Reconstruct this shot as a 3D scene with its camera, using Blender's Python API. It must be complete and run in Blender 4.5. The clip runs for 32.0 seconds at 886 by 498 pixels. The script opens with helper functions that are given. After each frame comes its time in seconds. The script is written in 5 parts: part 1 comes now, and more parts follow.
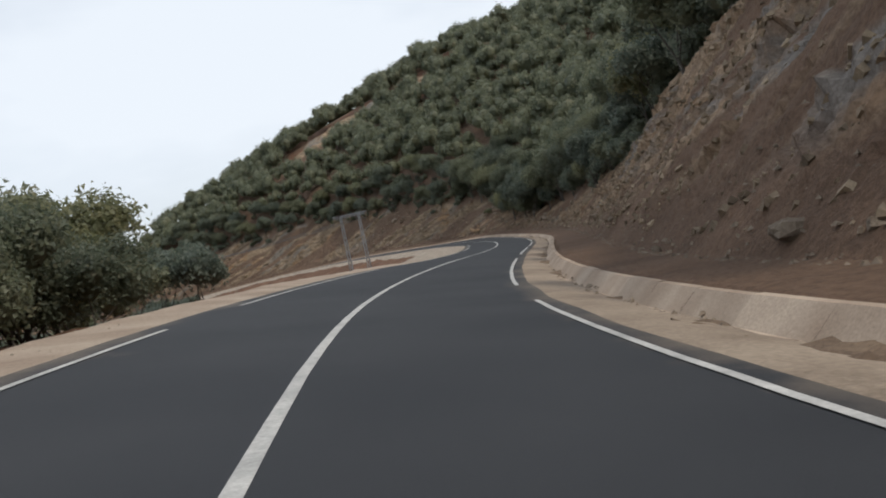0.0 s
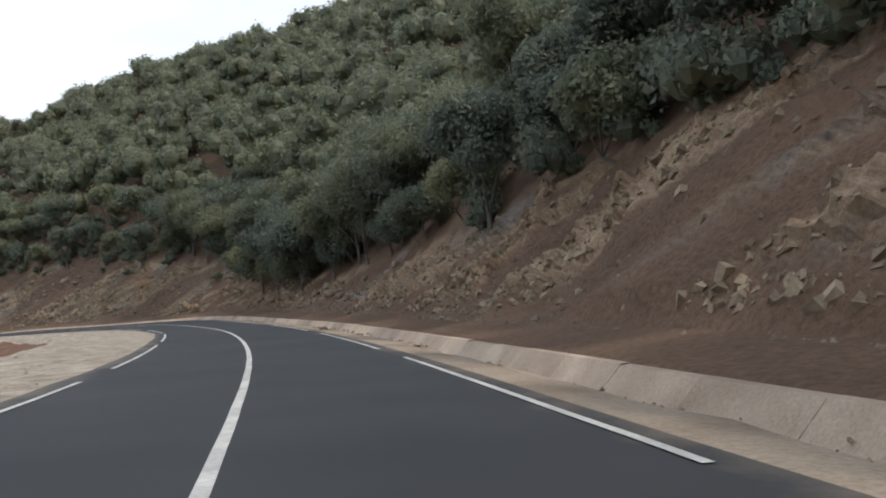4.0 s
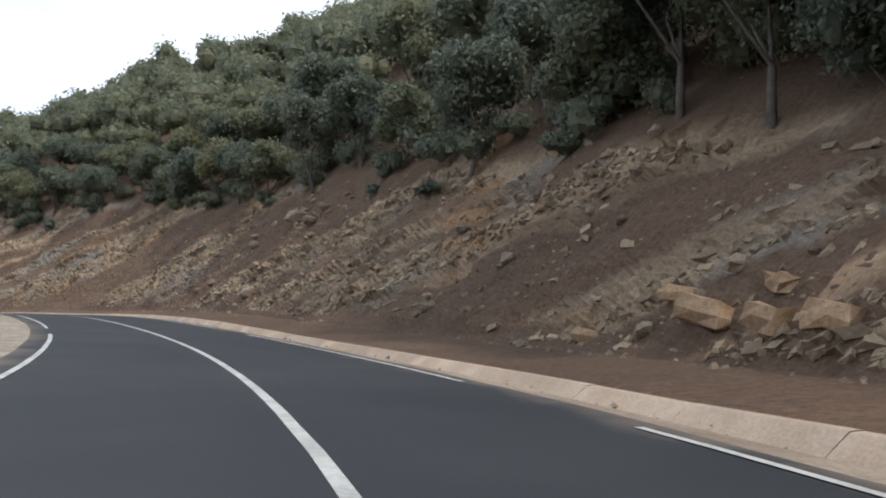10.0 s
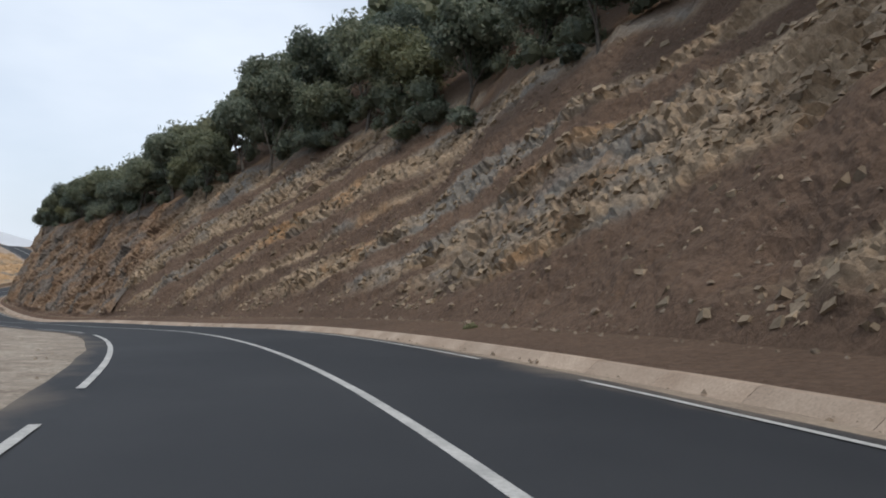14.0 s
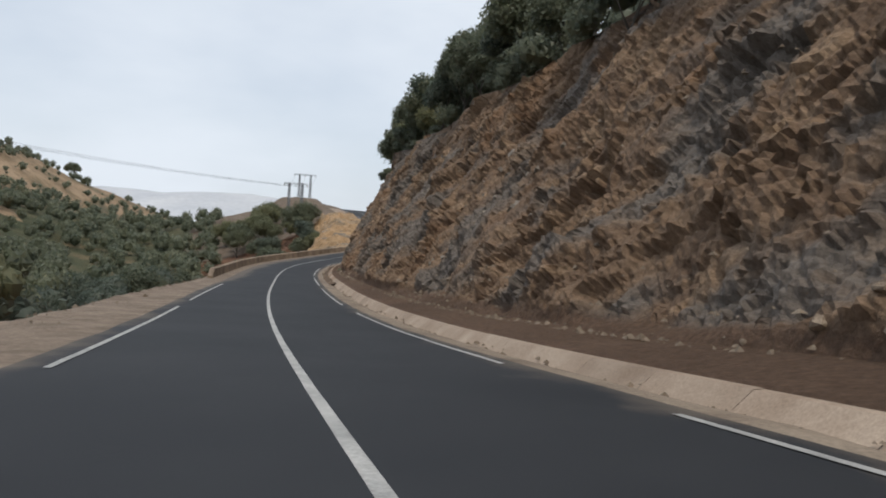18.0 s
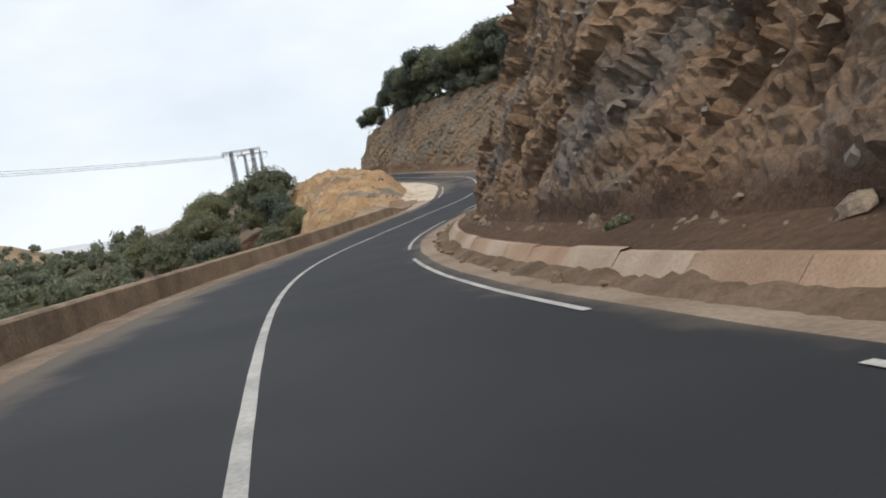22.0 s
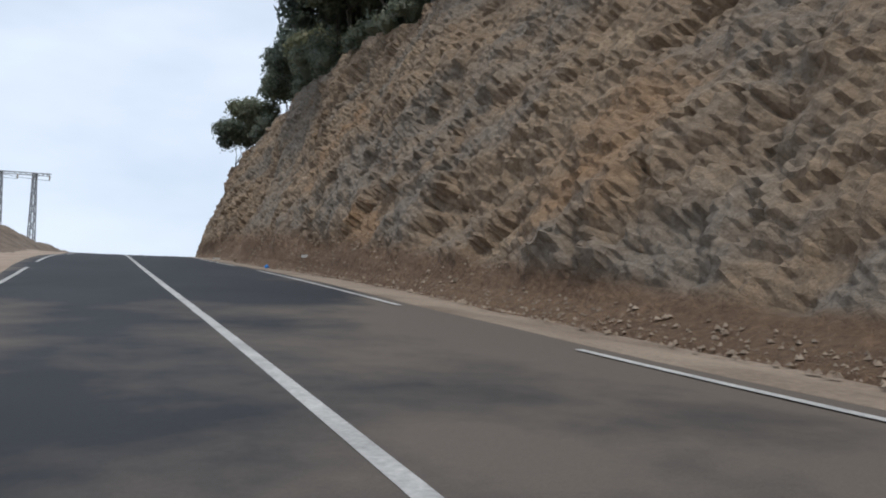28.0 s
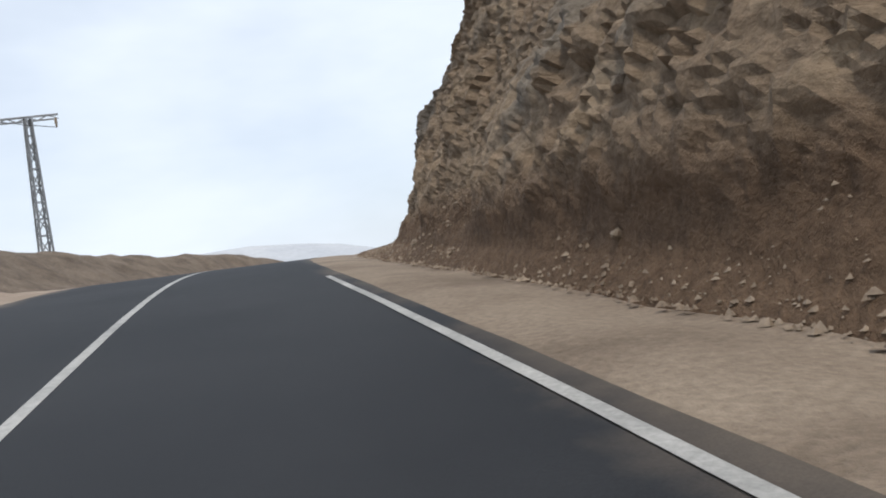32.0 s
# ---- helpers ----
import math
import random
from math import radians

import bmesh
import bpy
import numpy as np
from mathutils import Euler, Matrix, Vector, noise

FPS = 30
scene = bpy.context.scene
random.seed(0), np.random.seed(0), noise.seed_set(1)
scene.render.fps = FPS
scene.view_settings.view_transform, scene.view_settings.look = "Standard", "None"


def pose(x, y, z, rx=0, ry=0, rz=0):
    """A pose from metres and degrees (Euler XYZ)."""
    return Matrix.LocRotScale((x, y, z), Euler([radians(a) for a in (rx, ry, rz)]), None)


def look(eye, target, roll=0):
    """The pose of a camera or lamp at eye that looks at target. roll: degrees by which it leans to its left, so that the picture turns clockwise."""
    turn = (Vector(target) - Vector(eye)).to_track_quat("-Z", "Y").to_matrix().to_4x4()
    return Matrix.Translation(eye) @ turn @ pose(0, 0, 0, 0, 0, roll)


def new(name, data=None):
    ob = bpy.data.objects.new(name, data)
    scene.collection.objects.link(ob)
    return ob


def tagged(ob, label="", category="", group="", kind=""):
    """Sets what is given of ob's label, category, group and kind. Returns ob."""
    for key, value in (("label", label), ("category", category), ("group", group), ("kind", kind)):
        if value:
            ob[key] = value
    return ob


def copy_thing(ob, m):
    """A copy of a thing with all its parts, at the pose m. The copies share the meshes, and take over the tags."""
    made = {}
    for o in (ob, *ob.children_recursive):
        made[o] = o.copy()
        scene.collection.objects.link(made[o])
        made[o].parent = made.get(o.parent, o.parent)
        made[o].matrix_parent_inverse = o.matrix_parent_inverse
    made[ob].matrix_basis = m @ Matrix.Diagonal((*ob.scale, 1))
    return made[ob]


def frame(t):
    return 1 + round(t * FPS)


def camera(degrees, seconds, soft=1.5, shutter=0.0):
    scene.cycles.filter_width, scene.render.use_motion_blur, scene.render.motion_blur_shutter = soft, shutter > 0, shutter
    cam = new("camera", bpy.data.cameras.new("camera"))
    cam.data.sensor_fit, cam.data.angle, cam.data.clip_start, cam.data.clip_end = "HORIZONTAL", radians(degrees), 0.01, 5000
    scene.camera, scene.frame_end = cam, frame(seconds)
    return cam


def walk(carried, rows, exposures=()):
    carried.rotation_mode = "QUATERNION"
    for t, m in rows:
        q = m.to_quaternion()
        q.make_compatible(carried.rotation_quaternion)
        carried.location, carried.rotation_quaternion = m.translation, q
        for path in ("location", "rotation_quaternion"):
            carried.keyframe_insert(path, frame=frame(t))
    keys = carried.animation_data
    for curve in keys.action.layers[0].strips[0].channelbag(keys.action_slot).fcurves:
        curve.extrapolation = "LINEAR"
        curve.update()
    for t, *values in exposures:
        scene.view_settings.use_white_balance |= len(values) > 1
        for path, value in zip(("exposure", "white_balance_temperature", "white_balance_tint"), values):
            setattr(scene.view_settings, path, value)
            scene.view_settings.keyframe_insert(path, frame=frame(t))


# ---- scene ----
cam = camera(56.7, 32.0, soft=1.9)
PATH = [
    (0, (14.961, -91.291, -7.616), (15.419, -81.306, -7.922), -11.73),
    (0.5, (14.347, -84.440, -7.693), (15.575, -74.523, -8.078), -11.30),
    (1, (14.342, -77.921, -7.905), (16.301, -68.121, -8.241), -9.77),
    (1.5, (14.758, -71.547, -8.015), (17.484, -61.935, -8.421), -10.58),
    (2, (15.655, -65.321, -8.123), (18.785, -55.824, -8.192), -10.28),
    (2.5, (16.684, -58.733, -8.233), (20.133, -49.351, -7.929), -8.94),
    (3, (17.750, -52.057, -8.469), (21.373, -42.741, -8.175), -8.48),
    (3.5, (18.938, -45.279, -8.742), (22.661, -36.002, -8.483), -8.01),
    (4, (20.141, -38.378, -8.987), (23.904, -29.117, -8.728), -5.95),
    (4.5, (21.317, -31.401, -9.192), (25.060, -22.133, -8.907), -4.10),
    (5, (22.437, -24.403, -9.355), (26.103, -15.106, -9.025), -3.12),
    (5.5, (23.480, -17.446, -9.480), (27.007, -8.096, -9.097), -2.82),
    (6, (24.430, -10.593, -9.584), (27.746, -1.169, -9.148), -2.47),
    (6.5, (25.150, -3.857, -9.718), (28.198, 5.656, -9.248), -2.18),
    (7, (25.445, 2.664, -9.845), (28.314, 12.231, -9.345), -1.70),
    (7.5, (25.530, 9.131, -10.003), (28.136, 18.769, -9.445), -1.03),
    (8, (25.634, 15.649, -10.038), (27.897, 25.374, -9.491), -0.55),
    (8.5, (25.268, 22.251, -10.144), (27.034, 32.076, -9.551), 1.18),
    (9, (24.927, 28.772, -10.172), (26.175, 38.675, -9.556), 2.65),
    (9.5, (24.195, 35.355, -10.241), (25.028, 45.295, -9.543), 2.88),
    (10, (22.942, 42.038, -10.279), (22.954, 52.007, -9.497), 2.89),
    (10.5, (20.901, 48.681, -10.275), (20.395, 58.635, -9.453), 3.25),
    (11, (18.420, 55.692, -10.263), (17.025, 65.561, -9.449), 3.80),
    (11.5, (15.521, 62.445, -10.279), (13.490, 72.206, -9.513), 3.81),
    (12, (12.270, 69.200, -10.244), (9.858, 78.881, -9.567), 3.74),
    (12.5, (8.541, 76.189, -10.270), (5.687, 85.753, -9.661), 3.54),
    (13, (4.185, 83.240, -10.339), (0.995, 92.702, -9.793), 3.16),
    (13.5, (-0.265, 89.801, -10.472), (-3.825, 99.134, -10.002), 2.30),
    (14, (-4.827, 95.762, -10.616), (-8.943, 104.868, -10.235), 1.88),
    (14.5, (-9.641, 101.338, -10.799), (-14.165, 110.252, -10.537), 2.64),
    (15, (-14.767, 106.800, -11.012), (-19.665, 115.518, -10.882), 3.00),
    (15.5, (-20.558, 112.038, -11.312), (-26.006, 120.424, -11.304), 2.54),
    (16, (-27.015, 117.217, -11.695), (-33.383, 124.916, -12.130), 1.95),
    (16.5, (-33.805, 122.251, -12.107), (-40.556, 129.618, -12.512), 2.63),
    (17, (-40.895, 127.137, -12.553), (-47.769, 134.398, -12.709), 3.94),
    (17.5, (-48.265, 131.893, -13.042), (-55.211, 139.086, -12.980), 4.77),
    (18, (-55.904, 136.561, -13.570), (-63.070, 143.536, -13.569), 3.24),
    (18.5, (-63.595, 141.083, -14.060), (-70.984, 147.821, -14.057), 1.45),
    (19, (-71.450, 145.812, -14.511), (-79.068, 152.290, -14.497), 0.06),
    (19.5, (-79.435, 150.662, -14.899), (-87.054, 157.138, -14.903), -1.25),
    (20, (-86.919, 155.206, -15.142), (-94.546, 161.673, -15.221), -3.28),
    (20.5, (-94.429, 159.903, -15.271), (-101.994, 166.438, -15.495), -4.15),
    (21, (-101.139, 164.657, -15.457), (-108.592, 171.319, -15.721), -6.53),
    (21.5, (-107.593, 169.425, -15.552), (-114.717, 176.436, -15.864), -8.72),
    (22, (-113.652, 174.287, -15.623), (-120.520, 181.547, -15.946), -10.67),
    (22.5, (-119.393, 179.207, -15.624), (-125.849, 186.835, -15.975), -12.37),
    (23, (-125.156, 184.327, -15.549), (-131.376, 192.151, -15.851), -13.81),
    (23.5, (-130.525, 189.490, -15.328), (-136.099, 197.792, -15.414), -15.82),
    (24, (-135.598, 194.842, -15.121), (-140.953, 203.288, -15.136), -15.27),
    (24.5, (-140.747, 200.243, -14.706), (-145.349, 209.121, -14.800), -14.88),
    (25, (-145.539, 205.701, -14.164), (-149.411, 214.920, -14.266), -11.40),
    (25.5, (-150.011, 211.261, -13.556), (-153.327, 220.695, -13.574), -7.95),
    (26, (-154.229, 216.905, -12.925), (-157.384, 226.392, -12.759), -5.49),
    (26.5, (-158.302, 222.564, -12.289), (-161.986, 231.850, -11.843), -3.38),
    (27, (-162.379, 228.128, -11.642), (-167.577, 236.632, -10.829), 0.05),
    (27.5, (-167.182, 233.331, -10.915), (-172.764, 241.580, -10.022), 0.55),
    (28, (-172.208, 237.431, -10.168), (-178.349, 245.259, -9.161), 0.58),
    (28.5, (-177.281, 240.762, -9.530), (-183.658, 248.382, -8.403), 0.62),
    (29, (-182.195, 244.077, -8.739), (-188.854, 251.457, -7.654), 0.46),
    (29.5, (-187.005, 247.121, -8.077), (-193.871, 254.316, -7.032), -0.60),
    (30, (-191.852, 250.105, -7.468), (-198.818, 257.209, -6.461), -1.91),
    (30.5, (-196.763, 253.129, -6.840), (-203.808, 260.181, -6.045), -3.60),
    (31, (-201.568, 256.288, -6.278), (-208.687, 263.279, -5.604), -3.80),
    (31.5, (-206.681, 259.673, -5.706), (-213.828, 266.652, -5.241), -6.36),
    (32, (-212.250, 263.088, -5.074), (-219.497, 269.977, -4.915), -8.59),
]
walk(cam, [(t, look(eye, target, roll)) for t, eye, target, roll in PATH], [(0, -0.12, 6130, 10), (3, 0.1, 6000, 10), (6, 0.54, 5950, 10), (8, 0.74, 5850, 10), (9.5, 0.5, 5900, 10), (12, 0.0, 5870, 10), (15, -0.15, 5870, 10), (18, -0.25, 6050, 10), (21, 0.05, 6250, 10), (24, -0.08, 6080, 10), (27, 0.0, 5900, 10), (29, -0.25, 5650, 10), (31, 0.05, 6000, 10), (32, -0.02, 5950, 10)])

# ---- light ----
SUN_AZ, SUN_EL = radians(-36), radians(54)      # azimuth from +x, counter-clockwise
sun_way = Vector((math.cos(SUN_AZ) * math.cos(SUN_EL), math.sin(SUN_AZ) * math.cos(SUN_EL), math.sin(SUN_EL)))
sun_data = bpy.data.lights.new("sun", "SUN")
sun_data.energy, sun_data.angle, sun_data.color = 1.8, radians(4.0), (1.0, 0.86, 0.68)
sun = new("sun", sun_data)
sun.matrix_world = look(sun_way * 50, (0, 0, 0))

world = bpy.data.worlds.new("world")
scene.world = world
world.use_nodes = True
wn, wl = world.node_tree.nodes, world.node_tree.links
wn.clear()
w_out = wn.new("ShaderNodeOutputWorld")
w_bg = wn.new("ShaderNodeBackground")
w_sky = wn.new("ShaderNodeTexSky")
w_sky.sky_type, w_sky.sun_disc = "NISHITA", False
w_sky.sun_elevation, w_sky.sun_rotation = SUN_EL, radians(90) - SUN_AZ
w_sky.air_density, w_sky.dust_density, w_sky.altitude = 1.2, 5.0, 900
w_tc = wn.new("ShaderNodeTexCoord")
w_map = wn.new("ShaderNodeMapping")
w_map.inputs["Scale"].default_value = (1.0, 1.0, 2.6)
w_noise = wn.new("ShaderNodeTexNoise")
w_noise.inputs["Scale"].default_value = 1.7
w_noise.inputs["Detail"].default_value = 5.0
w_ramp = wn.new("ShaderNodeValToRGB")
w_ramp.color_ramp.elements[0].position, w_ramp.color_ramp.elements[0].color = 0.36, (0.58, 0.58, 0.58, 1)
w_ramp.color_ramp.elements[1].position, w_ramp.color_ramp.elements[1].color = 0.62, (0.94, 0.94, 0.94, 1)
w_mix = wn.new("ShaderNodeMix")
w_mix.data_type = "RGBA"
w_mix.inputs["B"].default_value = (8.7, 8.95, 9.1, 1)      # thin bright cloud and haze
wl.new(w_tc.outputs["Generated"], w_map.inputs["Vector"])
wl.new(w_map.outputs["Vector"], w_noise.inputs["Vector"])
wl.new(w_noise.outputs["Fac"], w_ramp.inputs["Fac"])
wl.new(w_ramp.outputs["Color"], w_mix.inputs["Factor"])
wl.new(w_sky.outputs["Color"], w_mix.inputs["A"])
wl.new(w_mix.outputs["Result"], w_bg.inputs["Color"])
wl.new(w_bg.outputs["Background"], w_out.inputs["Surface"])
w_bg.inputs["Strength"].default_value = 0.115


# ---- materials ----
def material(name, rough=0.9, metal=0.0):
    m = bpy.data.materials.new(name)
    m.use_nodes = True
    n, l = m.node_tree.nodes, m.node_tree.links
    b = n["Principled BSDF"]
    b.inputs["Roughness"].default_value, b.inputs["Metallic"].default_value = rough, metal
    b.inputs["Specular IOR Level"].default_value = 0.25
    return m, n, l, b


def tex_noise(n, l, vec, scale, detail=4.0, rough=0.55):
    t = n.new("ShaderNodeTexNoise")
    t.inputs["Scale"].default_value, t.inputs["Detail"].default_value, t.inputs["Roughness"].default_value = scale, detail, rough
    if vec is not None:
        l.new(vec, t.inputs["Vector"])
    return t.outputs["Fac"]


def ramp(n, l, fac, stops):
    r = n.new("ShaderNodeValToRGB")
    e = r.color_ramp.elements
    while len(e) < len(stops):
        e.new(0.5)
    for el, (p, c) in zip(e, stops):
        el.position = p
        el.color = (*c, 1) if len(c) == 3 else c
    l.new(fac, r.inputs["Fac"])
    return r.outputs["Color"]


def mix(n, l, fac, a, b, blend="MIX"):
    m = n.new("ShaderNodeMix")
    m.data_type, m.blend_type = "RGBA", blend
    for sock, v in (("Factor", fac), ("A", a), ("B", b)):
        if isinstance(v, (int, float)):
            m.inputs[sock].default_value = v
        elif isinstance(v, tuple):
            m.inputs[sock].default_value = (*v, 1)
        else:
            l.new(v, m.inputs[sock])
    return m.outputs["Result"]


def bump(n, l, b, height, strength=0.5, dist=0.05):
    k = n.new("ShaderNodeBump")
    k.inputs["Strength"].default_value, k.inputs["Distance"].default_value = strength, dist
    l.new(height, k.inputs["Height"])
    l.new(k.outputs["Normal"], b.inputs["Normal"])


def coords(n, l, scale=(1, 1, 1), rot=(0, 0, 0), kind="Object"):
    t = n.new("ShaderNodeTexCoord")
    m = n.new("ShaderNodeMapping")
    m.inputs["Scale"].default_value = scale
    m.inputs["Rotation"].default_value = rot
    l.new(t.outputs[kind], m.inputs["Vector"])
    return m.outputs["Vector"]


def mat_rock(name, soil, stone, pale, grey, stone_amount=0.5, grey_amount=0.4, band=0.5, dist=0.22, rust=(0.36, 0.21, 0.11), rusty=0.0):
    """Bedded, broken rock in red-brown soil. "bedding" holds metres along the road, across the beds and outwards; "loose" is 1 on earth."""
    m, n, l, b = material(name, 0.95)
    v = coords(n, l)
    att = n.new("ShaderNodeAttribute")
    att.attribute_name = "bedding"
    loose = n.new("ShaderNodeAttribute")
    loose.attribute_name = "loose"

    def bedded(scale):
        k = n.new("ShaderNodeMapping")
        k.inputs["Scale"].default_value = scale
        l.new(att.outputs["Vector"], k.inputs["Vector"])
        return k.outputs["Vector"]

    bands = tex_noise(n, l, bedded((0.03, band, 0.05)), 1.0, 3.0, 0.5)
    patch = tex_noise(n, l, bedded((0.12, 0.3, 0.12)), 1.0, 4.0, 0.6)
    mid = tex_noise(n, l, bedded((0.45, 1.5, 0.5)), 1.0, 6.0, 0.7)
    fine = tex_noise(n, l, v, 7.0, 6.0, 0.72)
    vor = n.new("ShaderNodeTexVoronoi")
    vor.inputs["Scale"].default_value = 1.0
    l.new(bedded((0.9, 1.7, 0.9)), vor.inputs["Vector"])
    cells = n.new("ShaderNodeSeparateColor")
    l.new(vor.outputs["Color"], cells.inputs["Color"])
    rock = mix(n, l, ramp(n, l, cells.outputs[0], ((0.0, (0.1, 0.1, 0.1)), (0.7, (0.5, 0.5, 0.5)), (1.0, (1, 1, 1)))), stone, pale)
    rock = mix(n, l, ramp(n, l, patch, ((0.56 - grey_amount * 0.25, (0, 0, 0)), (0.64 - grey_amount * 0.2, (1, 1, 1)))), rock, grey)
    if rusty:
        stain = tex_noise(n, l, bedded((0.16, 0.2, 0.16)), 1.0, 6.0, 0.65)
        rock = mix(n, l, ramp(n, l, stain, ((0.62 - rusty * 0.2, (0, 0, 0)), (0.74 - rusty * 0.2, (0.85, 0.85, 0.85)))), rock, rust)
    both = mix(n, l, 0.5, bands, mid)
    where = ramp(n, l, both, ((0.62 - stone_amount * 0.26, (0, 0, 0)), (0.67 - stone_amount * 0.24, (1, 1, 1))))
    earth = mix(n, l, ramp(n, l, patch, ((0.35, (0, 0, 0)), (0.65, (1, 1, 1)))), soil, tuple(c * 1.45 for c in soil))
    col = mix(n, l, where, earth, rock)
    col = mix(n, l, loose.outputs["Fac"], col, earth)
    col = mix(n, l, 0.8, col, ramp(n, l, fine, ((0.28, (0.45, 0.43, 0.41)), (0.7, (1.3, 1.27, 1.24)))), "MULTIPLY")
    edge = n.new("ShaderNodeTexVoronoi")
    edge.feature = "DISTANCE_TO_EDGE"
    warp = n.new("ShaderNodeVectorMath")
    warp.operation = "ADD"
    l.new(bedded((0.7, 1.3, 0.7)), warp.inputs[0])
    l.new(mix(n, l, 1.0, (0.0, 0.0, 0.0), tex_noise(n, l, v, 0.9, 4.0, 0.7)), warp.inputs[1])
    l.new(warp.outputs["Vector"], edge.inputs["Vector"])
    joint = ramp(n, l, edge.outputs["Distance"], ((0.0, (0.4, 0.37, 0.35)), (0.05, (1, 1, 1))))
    joint = mix(n, l, loose.outputs["Fac"], joint, (1.0, 1.0, 1.0))
    col = mix(n, l, 0.4, col, joint, "MULTIPLY")
    l.new(col, b.inputs["Base Color"])
    chips = []
    for k, e in ((1.9, 1.0), (4.6, 0.45)):
        chip = n.new("ShaderNodeTexVoronoi")
        chip.inputs["Scale"].default_value = 1.0
        w2 = n.new("ShaderNodeVectorMath")
        w2.operation = "ADD"
        l.new(bedded((0.7 * k, 1.5 * k, 0.7 * k)), w2.inputs[0])
        l.new(mix(n, l, 1.0, (0.0, 0.0, 0.0), tex_noise(n, l, v, 1.3 * k, 3.0, 0.6)), w2.inputs[1])
        l.new(w2.outputs["Vector"], chip.inputs["Vector"])
        sep = n.new("ShaderNodeSeparateColor")
        l.new(chip.outputs["Color"], sep.inputs["Color"])
        chips.append(mix(n, l, 0.35, sep.outputs[0], chip.outputs["Distance"]))
    h = mix(n, l, 0.35, mix(n, l, 0.4, chips[0], chips[1]), fine)
    h = mix(n, l, loose.outputs["Fac"], h, fine)
    bump(n, l, b, h, 0.75, dist)
    return m


def mat_plain(name, stops, scale=3.0, fine_scale=40.0, rough=0.9, strength=0.4, dist=0.01, spread=0.35, metal=0.0, per_piece=0.0, per_island=0.0):
    m, n, l, b = material(name, rough, metal)
    v = coords(n, l)
    col = ramp(n, l, tex_noise(n, l, v, scale, 5.0), stops)
    fine = tex_noise(n, l, v, fine_scale, 4.0, 0.7)
    col = mix(n, l, spread, col, ramp(n, l, fine, ((0.25, (0.4, 0.4, 0.4)), (0.75, (1.4, 1.4, 1.4)))), "MULTIPLY")
    if per_piece:
        info = n.new("ShaderNodeObjectInfo")
        k = 1 - per_piece
        col = mix(n, l, 1.0, col, ramp(n, l, info.outputs["Random"], ((0.0, (k, k, k)), (1.0, (1 + per_piece, 1 + per_piece, 1 + per_piece)))), "MULTIPLY")
    if per_island:
        geo = n.new("ShaderNodeNewGeometry")
        k = 1 - per_island
        col = mix(n, l, 1.0, col, ramp(n, l, geo.outputs["Random Per Island"], ((0.0, (k, k, k)), (1.0, (1 + per_island, 1 + per_island, 1 + per_island)))), "MULTIPLY")
    l.new(col, b.inputs["Base Color"])
    bump(n, l, b, fine, strength, dist)
    return m


def mat_leaf(name, dark, light, dry):
    m, n, l, b = material(name, 0.5)
    b.inputs["Specular IOR Level"].default_value = 0.5
    geo = n.new("ShaderNodeNewGeometry")
    col = ramp(n, l, geo.outputs["Random Per Island"], ((0.0, dark), (0.7, light), (1.0, dry)))
    info = n.new("ShaderNodeObjectInfo")
    col = mix(n, l, 1.0, col, ramp(n, l, info.outputs["Random"], ((0.0, (0.8, 0.84, 0.85)), (0.6, (1.05, 1.05, 1.0)), (1.0, (1.3, 1.2, 0.95)))), "MULTIPLY")
    v = coords(n, l)
    col = mix(n, l, 0.6, col, ramp(n, l, tex_noise(n, l, v, 0.35, 3.0), ((0.3, (0.75, 0.8, 0.84)), (0.7, (1.28, 1.22, 1.08)))), "MULTIPLY")
    l.new(col, b.inputs["Base Color"])
    t = n.new("ShaderNodeBsdfTranslucent")
    l.new(col, t.inputs["Color"])
    k = n.new("ShaderNodeMixShader")
    k.inputs["Fac"].default_value = 0.5
    l.new(b.outputs["BSDF"], k.inputs[1])
    l.new(t.outputs["BSDF"], k.inputs[2])
    l.new(k.outputs["Shader"], n["Material Output"].inputs["Surface"])
    return m


def mat_asphalt():
    """Dark asphalt with pale dust: "dust" tells how much of it lies there. It also paints a sunlit stretch."""
    m, n, l, b = material("asphalt", 0.78)
    v = coords(n, l)
    base = ramp(n, l, tex_noise(n, l, v, 0.3, 5.0), ((0.3, (0.023, 0.0255, 0.03)), (0.7, (0.037, 0.0395, 0.044))))
    att = n.new("ShaderNodeAttribute")
    att.attribute_name = "dust"
    mask = n.new("ShaderNodeMath")
    mask.operation = "MULTIPLY_ADD"
    l.new(tex_noise(n, l, v, 0.45, 6.0, 0.65), mask.inputs[0])
    mask.inputs[1].default_value = 1.0
    l.new(att.outputs["Fac"], mask.inputs[2])
    fac = ramp(n, l, mask.outputs["Value"], ((0.72, (0, 0, 0)), (1.25, (0.85, 0.85, 0.85))))
    col = mix(n, l, fac, base, (0.145, 0.121, 0.099))
    fine = tex_noise(n, l, v, 70.0, 4.0, 0.7)
    col = mix(n, l, 0.4, col, ramp(n, l, fine, ((0.25, (0.4, 0.4, 0.4)), (0.75, (1.4, 1.4, 1.4)))), "MULTIPLY")
    l.new(col, b.inputs["Base Color"])
    bump(n, l, b, fine, 0.5, 0.006)
    return m


